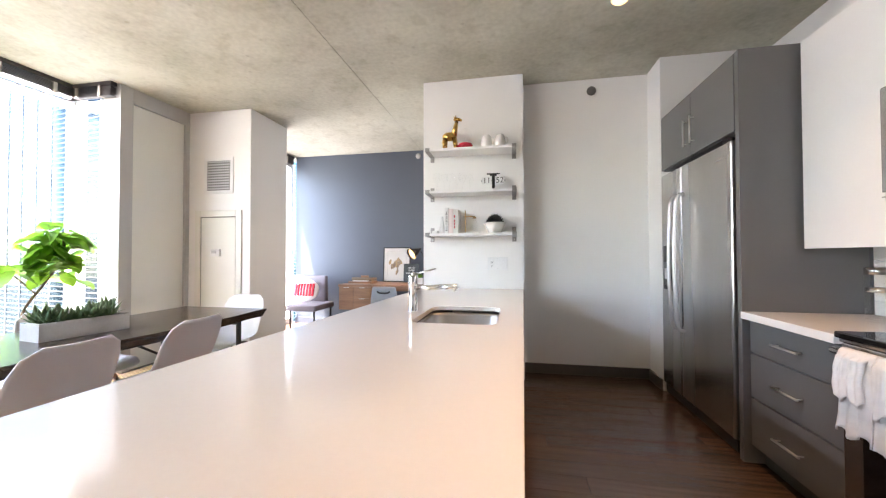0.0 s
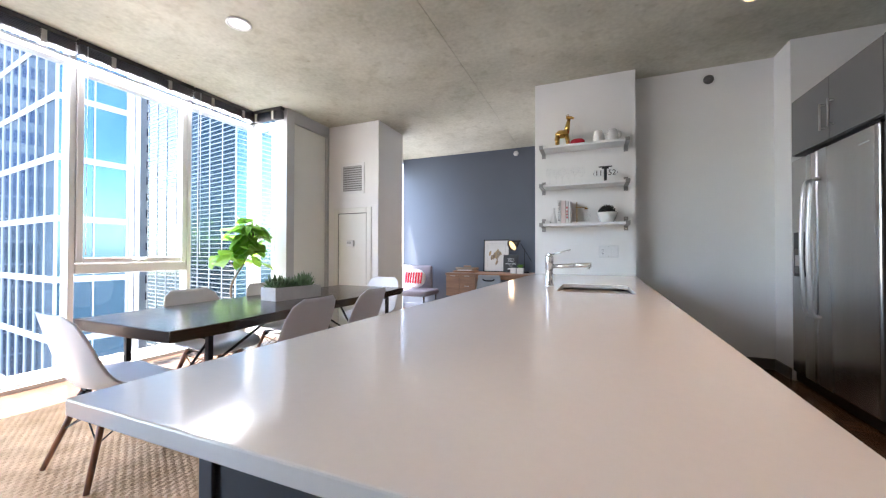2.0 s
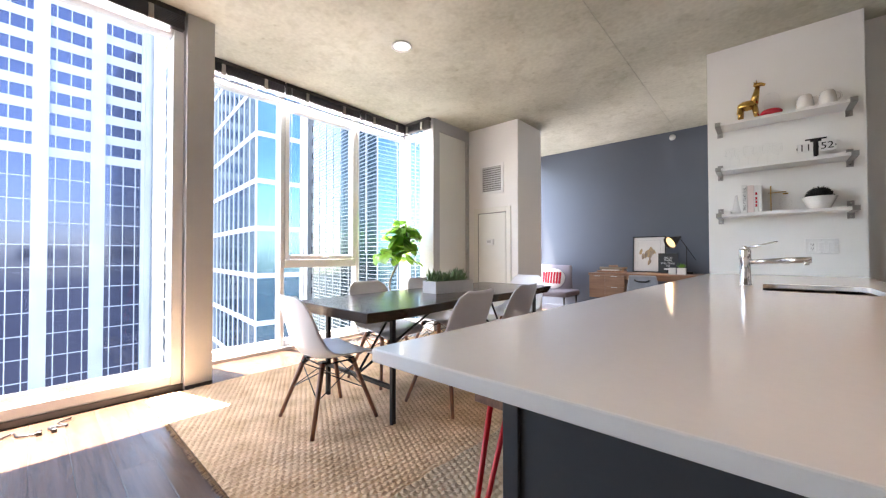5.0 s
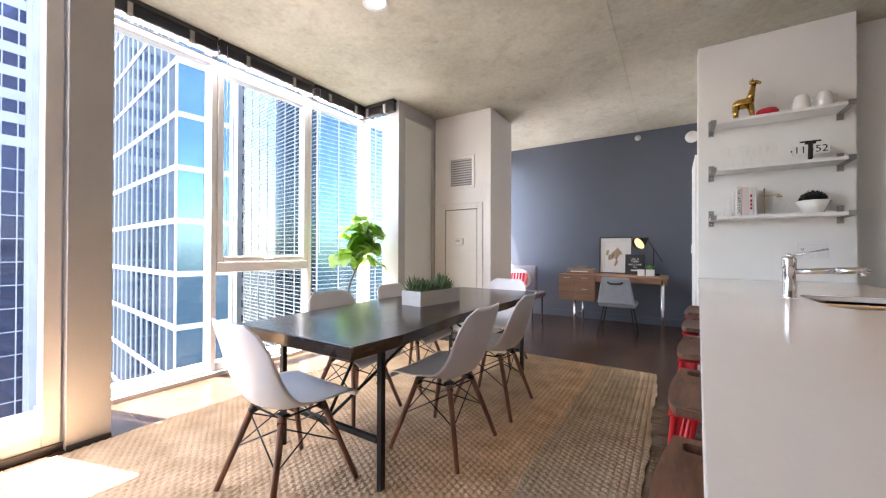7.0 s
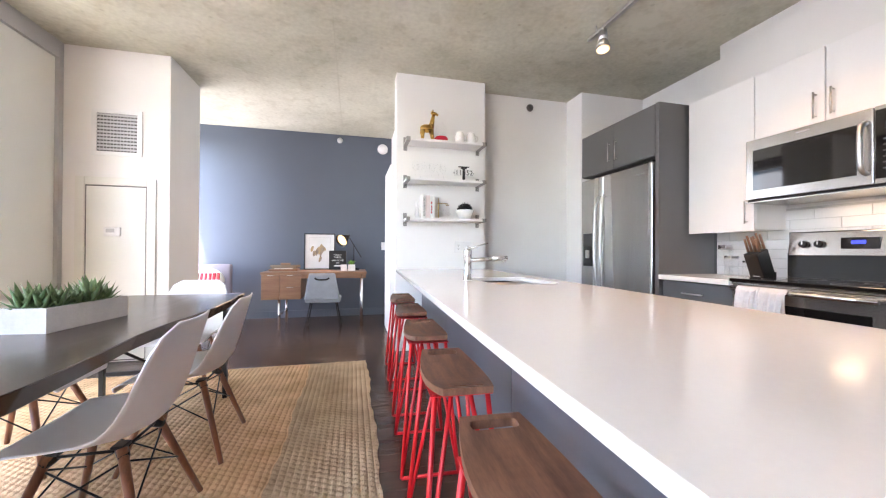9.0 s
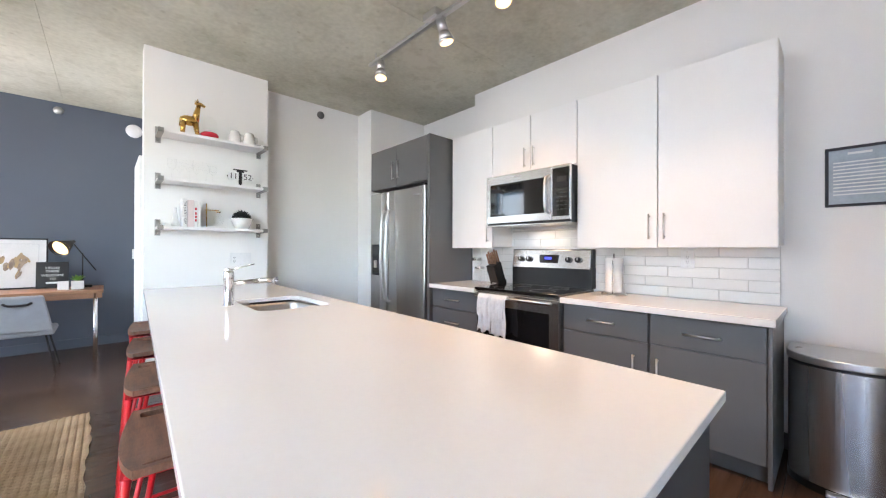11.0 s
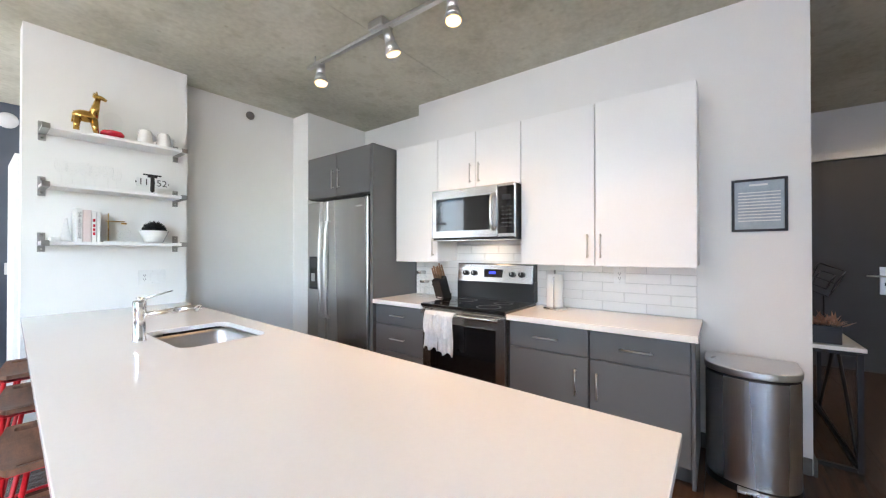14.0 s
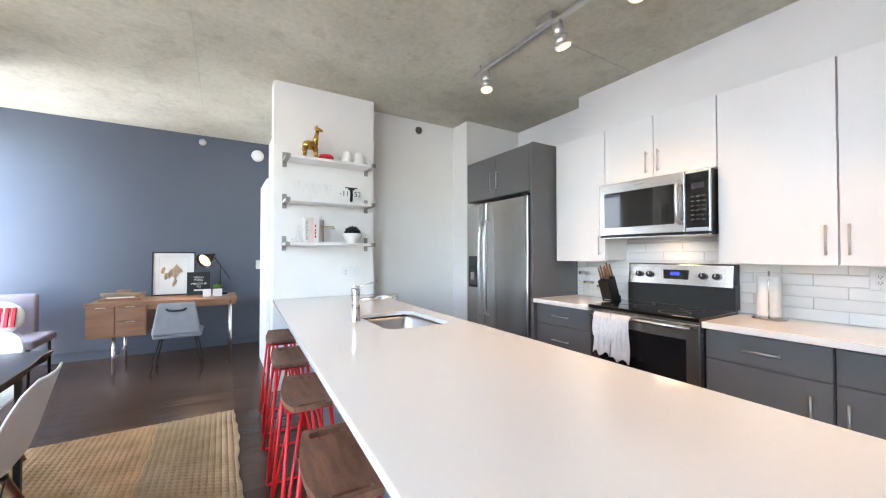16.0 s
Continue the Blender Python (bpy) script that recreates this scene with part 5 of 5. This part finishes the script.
for k in range(60):
    if k < 8:
        c = Vector((-3.68, 2.34 + 0.1 * rnd.random(), 1.06 + rnd.uniform(-0.02, 0.05)))
    else:
        z = 1.0 + 0.46 * (k - 8) / 52
        c = Vector((-3.69, 2.70 + 0.09 * math.sin(k) + 0.03, z + rnd.uniform(-0.03, 0.03)))
    s = rnd.uniform(0.16, 0.28)
    part("leaf", turned(fig_leaf(s), Matrix.Translation(c) @ pose(0, 0, 0, rnd.uniform(-25, 25), rnd.uniform(-35, 40), k * 137.5 + rnd.uniform(-20, 20))), LEAF, fg)

# ---- bar stools ----
st = thing("bar_stool", (0, 0, 0), "walnut saddle-seat bar stool on a red rod frame", "stool", "bar stools along the peninsula")
SZ, SL, SW = 0.645, 0.216, 0.076


def saddle():
    """A seat bowed out along its long sides, with a slot at either end."""
    outline = []
    for k in range(15):
        u = -1 + 2 * k / 14
        outline.append((SW + 0.030 * (1 - u * u), u * SL))
    full = outline + [(-x, y) for x, y in outline[::-1]]
    bm = bmesh.new()
    tops = []
    for z in (SZ, SZ - 0.021):
        es, vs = [], []
        for ring in (full, *(rounded(-0.058, 0.058, s * 0.176 - 0.013, s * 0.185 + 0.013, 0.0125, 4) for s in (-1, 1))):
            v = [bm.verts.new((x, y, z)) for x, y in ring]
            vs.append(v)
            es += [bm.edges.new((a, b)) for a, b in zip(v, v[1:] + v[:1])]
        bmesh.ops.triangle_fill(bm, edges=es, use_beauty=True)
        tops.append(vs)
    for up, lo in zip(*tops):
        for k in range(len(up)):
            bm.faces.new((up[k], up[k - 1], lo[k - 1], lo[k]))
    for v in bm.verts:
        v.co.z += 0.022 * (v.co.y / SL) ** 2 - 0.004
    bmesh.ops.recalc_face_normals(bm, faces=bm.faces[:])
    return bm


part("seat", saddle(), STOOLWOOD, st)
for sy in (-1, 1):
    y0, y1 = sy * 0.16, sy * 0.21
    for sx in (-1, 1):
        part("leg", join(rod((sx * 0.03, sy * 0.12, SZ - 0.03), (sx * 0.135, y1, 0.008), 0.0078), rod((sx * 0.085, sy * 0.13, SZ - 0.03), (sx * 0.135, y1, 0.008), 0.0085)), RED, st)
    part("floor_bar", rod((-0.135, y1, 0.0085), (0.135, y1, 0.0085), 0.0085), RED, st)
part("seat_plate", box(-0.1, 0.1, -0.14, 0.14, SZ - 0.036, SZ - 0.033), RED, st)
for y in (1.10, 1.755, 2.41, 3.06):
    copy_thing(st, pose(-0.632 + 0.044 * y, y, 0, 0, 0, -2.6))
st.matrix_basis = pose(-0.608, 0.49, 0, 0, 0, -2.6)

# ---- work nook ----
dk = thing("writing_desk", (-1.42, 5.4, 0), "teak writing desk with a drawer pedestal and chrome legs", "desk")
part("top", box(-2.11, -0.735, 5.09, 5.75, 0.735, 0.77, 0.003), DESKWOOD, dk)
part("apron", box(-1.60, -0.745, 5.12, 5.14, 0.68, 0.734), DESKWOOD, dk)
pe = part("pedestal", box(-2.10, -1.60, 5.11, 5.74, 0.40, 0.734, 0.003), DESKWOOD, dk)
part("door", box(-2.095, -1.87, 5.09, 5.109, 0.405, 0.73, 0.002), DESKWOOD, pe)
for z0, z1 in ((0.575, 0.73), (0.405, 0.57)):
    part("drawer", box(-1.866, -1.605, 5.09, 5.109, z0, z1, 0.002), DESKWOOD, pe)
    part("pull", box(-1.78, -1.70, 5.078, 5.09, z1 - 0.008, z1 - 0.002), NICKEL, pe)
part("pull", box(-2.02, -1.94, 5.078, 5.09, 0.722, 0.728), NICKEL, pe)
for x in (-1.88, -0.80):
    for y in (5.13, 5.70):
        part("leg", rod((x, y, 0), (x, y, 0.40 if x < -1 else 0.734), 0.017, n=14), CHROME, dk)
    part("stretcher", rod((x, 5.13, 0.18), (x, 5.70, 0.18), 0.008), CHROME, dk)
dc = thing("desk_chair", (-1.3, 4.95, 0), "grey upholstered desk chair with a black leather grip", "chair")
bm = box(-0.225, 0.225, -0.025, 0.025, 0, 0.35, 0.022, 3)
for v in bm.verts:
    v.co.x *= 1 - 0.28 * v.co.z / 0.35
part("backrest", turned(bm, pose(-1.31, 4.88, 0.42, 8, 0, 0)), FABRIC, dc)
part("seat", box(-1.53, -1.08, 4.90, 5.32, 0.37, 0.43, 0.025, 3), FABRIC, dc)
part("grip", join(tube([(-1.40, 4.81, 0.705), (-1.36, 4.80, 0.685), (-1.26, 4.80, 0.685), (-1.22, 4.81, 0.705)], 0.011)), BLACKP, dc, "black leather grip")
for sx in (-1, 1):
    for sy in (-1, 1):
        part("leg", rod((-1.305 + sx * 0.23, 5.1 + sy * 0.21, 0), (-1.305 + sx * 0.16, 5.1 + sy * 0.13, 0.37), 0.009), BLACKM, dc)
ar = thing("framed_print", (-1.41, 5.7, 0.77), "abstract ochre print in a thin black frame", "picture")
tilt = pose(-1.415, 5.70, 0.772, -4, 0, 0)
part("frame", turned(join(box(-0.225, -0.21, -0.012, 0.012, 0, 0.55), box(0.21, 0.225, -0.012, 0.012, 0, 0.55), box(-0.21, 0.21, -0.012, 0.012, 0, 0.015), box(-0.21, 0.21, -0.012, 0.012, 0.535, 0.55)), tilt), BLACKM, ar)
part("sheet", turned(box(-0.21, 0.21, -0.002, 0.008, 0.015, 0.535), tilt), PAPER, ar)
OCHRE = mat("ochre_wash", (0.55, 0.38, 0.18), (0.35, 0.27, 0.18), rough=0.9, scale=14)
STROKE = mat("umber_wash", (0.20, 0.15, 0.12), (0.42, 0.33, 0.24), rough=0.9, scale=18)
rnd = random.Random(17)
for k in range(16):
    x, z = rnd.gauss(0, 0.045), 0.26 + rnd.gauss(0, 0.06)
    w, h = rnd.uniform(0.010, 0.024), rnd.uniform(0.035, 0.085)
    pts = [(w * math.cos(a) * rnd.uniform(0.75, 1.15), h * math.sin(a) * rnd.uniform(0.85, 1.1)) for a in (2 * math.pi * i / 12 for i in range(12))]
    bm = turned(slab(pts, 0, 0.0004), tilt @ Matrix.Translation((x, -0.0026 - 0.0003 * k, z)) @ pose(0, 0, 0, 90, rnd.uniform(-30, 30), 0))
    part("brush_stroke", bm, OCHRE if k % 3 else STROKE, ar)
part("inner_line", turned(join(box(-0.155, -0.152, -0.004, -0.0025, 0.08, 0.49), box(0.152, 0.155, -0.004, -0.0025, 0.08, 0.49), box(-0.152, 0.152, -0.004, -0.0025, 0.487, 0.49)), tilt), PIERGREY, ar)
lt = thing("letter_board", (-1.13, 5.63, 0.77), "black felt letter board with white capital lines", "sign")
part("board", turned(box(-0.125, 0.125, -0.008, 0.008, 0, 0.29, 0.002), pose(-1.15, 5.62, 0.772, -5, 0, 0)), BLACKP, lt)
for k, (tx, z) in enumerate((("HELLO", 0.222), ("THERE", 0.185), ("WELCOME", 0.14), ("TO", 0.10))):
    writing(tx, 0.036, pose(-1.15, 5.62, 0.772, -5, 0, 0) @ Matrix.Translation((0, -0.0088, z)) @ FACE_S, PLATE, lt)
part("last_line", turned(box(-0.05, 0.05, -0.0095, -0.008, 0.048, 0.068), pose(-1.15, 5.62, 0.772, -5, 0, 0)), PLATE, lt)
dl = thing("desk_lamp", (-0.88, 5.55, 0.77), "black adjustable desk lamp with a conical shade, lit", "lamp")
part("base", box(-0.96, -0.83, 5.5, 5.6, 0.77, 0.80, 0.004), BLACKM, dl)
part("arm", join(rod((-0.91, 5.55, 0.80), (-0.91, 5.55, 1.16), 0.006), rod((-0.80, 5.55, 0.96), (-0.98, 5.55, 1.26), 0.006)), BLACKM, dl)
sc, sd = Vector((-0.98, 5.53, 1.29)), Vector((-0.55, -0.62, -0.42)).normalized()
bm = turned(lathe([(0.018, 0.0), (0.026, 0.03), (0.098, 0.19), (0.096, 0.19), (0.024, 0.035), (0.0, 0.034)], (0, 0, 0)), Matrix.Translation(sc) @ sd.to_track_quat("Z", "Y").to_matrix().to_4x4())
part("shade", bm, BLACKM, dl)
part("bulb", rod(sc + sd * 0.145, sc + sd * 0.165, 0.078, n=20), BULB, dl)
lamp("desk_light", "SPOT", 0.8, (1.0, 0.72, 0.45), look(sc + sd * 0.20, sc + sd), 0.04, 120)
ty = thing("typewriter", (-1.85, 5.4, 0.77), "tan vintage typewriter in a wooden case", "typewriter")
part("body", box(-2.05, -1.68, 5.30, 5.55, 0.77, 0.80, 0.004), DESKWOOD, ty)
part("carriage", join(box(-2.02, -1.70, 5.36, 5.50, 0.80, 0.84, 0.01), rod((-2.06, 5.46, 0.835), (-1.66, 5.46, 0.835), 0.018)), BARK, ty)
part("keys", box(-1.98, -1.74, 5.30, 5.355, 0.80, 0.815, 0.004), PORC, ty)
part("paper_rest", box(-1.93, -1.80, 5.49, 5.50, 0.84, 0.88), DESKWOOD, ty)
for x, w in ((-1.05, 0.085), (-0.94, 0.10)):
    q = thing("cube_planter", (x, 5.35, 0.77), "small white cube planter with a green succulent", "plant", "desk planters")
    part("pot", box(x - w / 2, x + w / 2, 5.35 - w / 2, 5.35 + w / 2, 0.77, 0.77 + 0.09, 0.003), PORC, q)
    if x > -1:
        part("rosette", join(*[blade(0.08, 0.03, pose(x, 5.35, 0.86, 0, 0, i * 137.5) @ pose(0, 0, 0, 70 - i * 3, 0, 0)) for i in range(14)]), LEAF, q)
bn = thing("lounge_bench", (-2.85, 5.35, 0), "mauve upholstered lounge seat with slim dark legs", "bench")
part("seat", box(-3.3, -2.45, 5.05, 5.65, 0.36, 0.45, 0.03, 3), LILAC, bn)
part("backrest", box(-3.32, -2.62, 5.66, 5.76, 0.40, 0.86, 0.03, 3), LILAC, bn)
for x in (-3.22, -2.5):
    for y in (5.1, 5.6):
        part("leg", rod((x, y, 0), (x, y, 0.36), 0.014), BLACKM, bn)
pk = thing("throw_pillow", (-2.85, 5.55, 0.45), "white throw pillow with a red pattern", "pillow")
part("pillow", turned(ball((0, 0, 0), 0.21, (1, 0.35, 0.85), 3), pose(-2.86, 5.50, 0.63, -15, 0, 0)), PAPER, pk)
part("stripes", join(*[turned(box(-0.17 + k * 0.05, -0.14 + k * 0.05, -0.079, -0.05, -0.1, 0.1, 0.004), pose(-2.86, 5.50, 0.63, -15, 0, 0)) for k in range(7)]), REDG, pk)

# ---- entrance side ----
bin_ = thing("pedal_bin", (2.05, -0.34, 0), "tall brushed steel pedal bin with a grey lid", "bin")
bx0, bx1, by0, by1 = 1.87, 2.24, -0.535, -0.105


def dround(g, n=36):
    """A D-shaped outline, its round side towards -x."""
    c = (by0 + by1) / 2
    w = (by1 - by0) / 2 + g
    pts = [(bx1 + g, c - w), (bx1 + g, c + w)]
    for k in range(n + 1):
        a = math.pi * k / n
        pts.append((bx0 + 0.20 - (0.20 + g) * math.sin(a) ** 0.8, c + w * math.cos(a)))
    return pts


part("body", slab(dround(0), 0.04, 0.62), STEEL, bin_)
part("lid", slab(dround(0.006), 0.635, 0.675, 0.006), NICKEL, bin_)
part("rim", slab(dround(-0.004), 0.62, 0.636), BLACKP, bin_)
part("base", slab(dround(0.003), 0.0, 0.04), BLACKP, bin_)
part("pedal", box(bx0 - 0.045, bx0 + 0.03, -0.42, -0.25, 0.02, 0.035, 0.004), STEEL, bin_)
nt = thing("framed_notice", (XK, -0.377, 1.46), "black framed printed notice on the white wall", "picture")
part("frame", join(box(XK - 0.018, XK, -0.512, -0.497, 1.455, 1.79, 0.002), box(XK - 0.018, XK, -0.257, -0.242, 1.455, 1.79, 0.002), box(XK - 0.018, XK, -0.497, -0.257, 1.455, 1.47), box(XK - 0.018, XK, -0.497, -0.257, 1.775, 1.79)), BLACKM, nt)
part("sheet", box(XK - 0.008, XK - 0.002, -0.497, -0.257, 1.47, 1.775), mat("pale_blue_print", (0.42, 0.47, 0.52), (0.30, 0.35, 0.40), rough=0.6, scale=12), nt)
part("text_lines", join(box(XK - 0.0095, XK - 0.008, -0.42, -0.33, 1.745, 1.757), *[box(XK - 0.0095, XK - 0.008, -0.48, -0.275, 1.52 + k * 0.02, 1.527 + k * 0.02) for k in range(10)]), PAPER, nt)
co = thing("console_table", (3.0, -0.4, 0), "white topped console table on a black angular frame", "table")
part("top", box(2.50, 3.7, -0.87, -0.45, 0.725, 0.75, 0.003), QUARTZ, co)
for x in (2.53, 3.67):
    for y in (-0.845, -0.475):
        part("leg", box(x - 0.013, x + 0.013, y - 0.013, y + 0.013, 0, 0.712), BLACKM, co)
for z in (0.70, 0.0):
    for y in (-0.845, -0.475):
        part("rail", box(2.53, 3.67, y - 0.012, y + 0.012, z, z + 0.024), BLACKM, co)
    for x in (2.53, 3.67):
        part("rail", box(x - 0.012, x + 0.012, -0.83, -0.49, z, z + 0.024), BLACKM, co)
part("brace", join(rod((2.53, -0.845, 0.02), (2.53, -0.475, 0.70), 0.011), rod((2.545, -0.845, 0.02), (3.1, -0.845, 0.70), 0.011), rod((3.66, -0.845, 0.02), (3.1, -0.845, 0.70), 0.011)), BLACKM, co)
sp = thing("wire_sculpture", (2.75, -0.69, 0.75), "geometric black wire cube on a slim stand", "sculpture")
part("stand", join(rod((2.75, -0.73, 0.76), (2.75, -0.73, 1.04), 0.005), box(2.69, 2.81, -0.79, -0.67, 0.75, 0.765, 0.003)), BLACKM, sp)
cube = [Vector((a, b, c)) * 0.066 for a in (-1, 1) for b in (-1, 1) for c in (-1, 1)]
mm = Matrix.Translation((2.75, -0.73, 1.14)) @ pose(0, 0, 0, 35, 45, 10)
part("wire_cube", join(*[rod(mm @ p, mm @ q, 0.0035, n=6) for i, p in enumerate(cube) for q in cube[i + 1:] if abs((p - q).length - 0.132) < 0.01], *[rod(mm @ (p * 0.55), mm @ (q * 0.55), 0.003, n=6) for i, p in enumerate(cube) for q in cube[i + 1:] if abs((p - q).length - 0.132) < 0.01]), BLACKM, sp)
dp = thing("dried_arrangement", (2.63, -0.70, 0.75), "dark planter box with coppery dried sprigs", "plant")
part("box", box(2.56, 2.70, -0.78, -0.55, 0.75, 0.86, 0.004), BLACKP, dp)
rnd = random.Random(9)
COPPER = mat("copper_sprig", (0.55, 0.30, 0.20), (0.4, 0.2, 0.13), rough=0.3, metal=0.7)
part("sprigs", join(*[blade(rnd.uniform(0.05, 0.1), 0.016, Matrix.Translation((2.63 + rnd.uniform(-0.06, 0.06), -0.665 + rnd.uniform(-0.12, 0.11), 0.86)) @ pose(0, 0, 0, rnd.uniform(20, 70), 0, rnd.uniform(0, 360))) for _ in range(70)]), COPPER, dp)

# ---- pieces last: tiles and planks ----
def piece(name, me, at, parent):
    o = new(name, me)
    o.parent = parent
    o.location = Vector(at)
    return o


TW, TH = 0.305, 0.074
tile_meshes = {}


def tile_mesh(w, h):
    key = (round(w, 3), round(h, 3))
    if key not in tile_meshes:
        bm = box(-0.006, 0, 0.0015, w - 0.0015, 0.0015, h - 0.0015, 0.002, 1)
        me = bpy.data.meshes.new("tile")
        bm.to_mesh(me)
        bm.free()
        me.materials.append(TILE)
        tile_meshes[key] = me
    return tile_meshes[key]


for r in range(7):
    z = TOP + 0.001 + r * TH
    y = -0.055 - (TW / 2 if r % 2 else 0)
    h = min(TH, 1.40 - z)
    while y < 2.499:
        a, b = max(y, -0.055), min(y + TW, 2.50)
        hidden = r >= 5 and (b < 1.1 or a > 1.95)
        if b - a > 0.02 and not hidden and h > 0.02:
            piece("tile", tile_mesh(b - a, h), (XK - 0.006, a, z), splash)
        y += TW

PW, PL = 0.145, 1.55
plank_meshes = {}


def plank_mesh(l):
    key = round(l, 2)
    if key not in plank_meshes:
        bm = box(0.0008, l - 0.0008, 0.0008, PW - 0.0008, -0.012, 0, 0.0012, 1)
        me = bpy.data.meshes.new("plank")
        bm.to_mesh(me)
        bm.free()
        me.materials.append(PLANK)
        plank_meshes[key] = me
    return plank_meshes[key]


rest = []
for j in range(int(12.1 / PW) + 1):
    y = -6.05 + j * PW
    x = -4.3 - (j * 0.37 % 1) * PL
    while x < 5.3:
        a, b = round(max(x, -4.3), 2), round(min(x + PL, 5.35), 2)
        if b - a > 0.05:
            under_rug = a > -3.4 and b < -0.9 and 0.1 < y < 3.2
            if -1.2 < y < 6.0 and a < 2.4 and not under_rug:
                piece("plank", plank_mesh(b - a), (a, y, 0), floor)
            else:
                rest.append(box(a + 0.0008, b - 0.0008, y + 0.0008, y + PW - 0.0008, -0.012, 0))
        x += PL
verts, faces = [], []
for bm in rest:
    n = len(verts)
    bm.verts.index_update()
    verts += [tuple(v.co) for v in bm.verts]
    faces += [tuple(n + v.index for v in f.verts) for f in bm.faces]
    bm.free()
me = bpy.data.meshes.new("far_planks")
me.from_pydata(verts, [], faces)
me.materials.append(PLANK)
fp = new("far_planks", me)
fp.parent = floor
tagged(fp, kind="stuff")
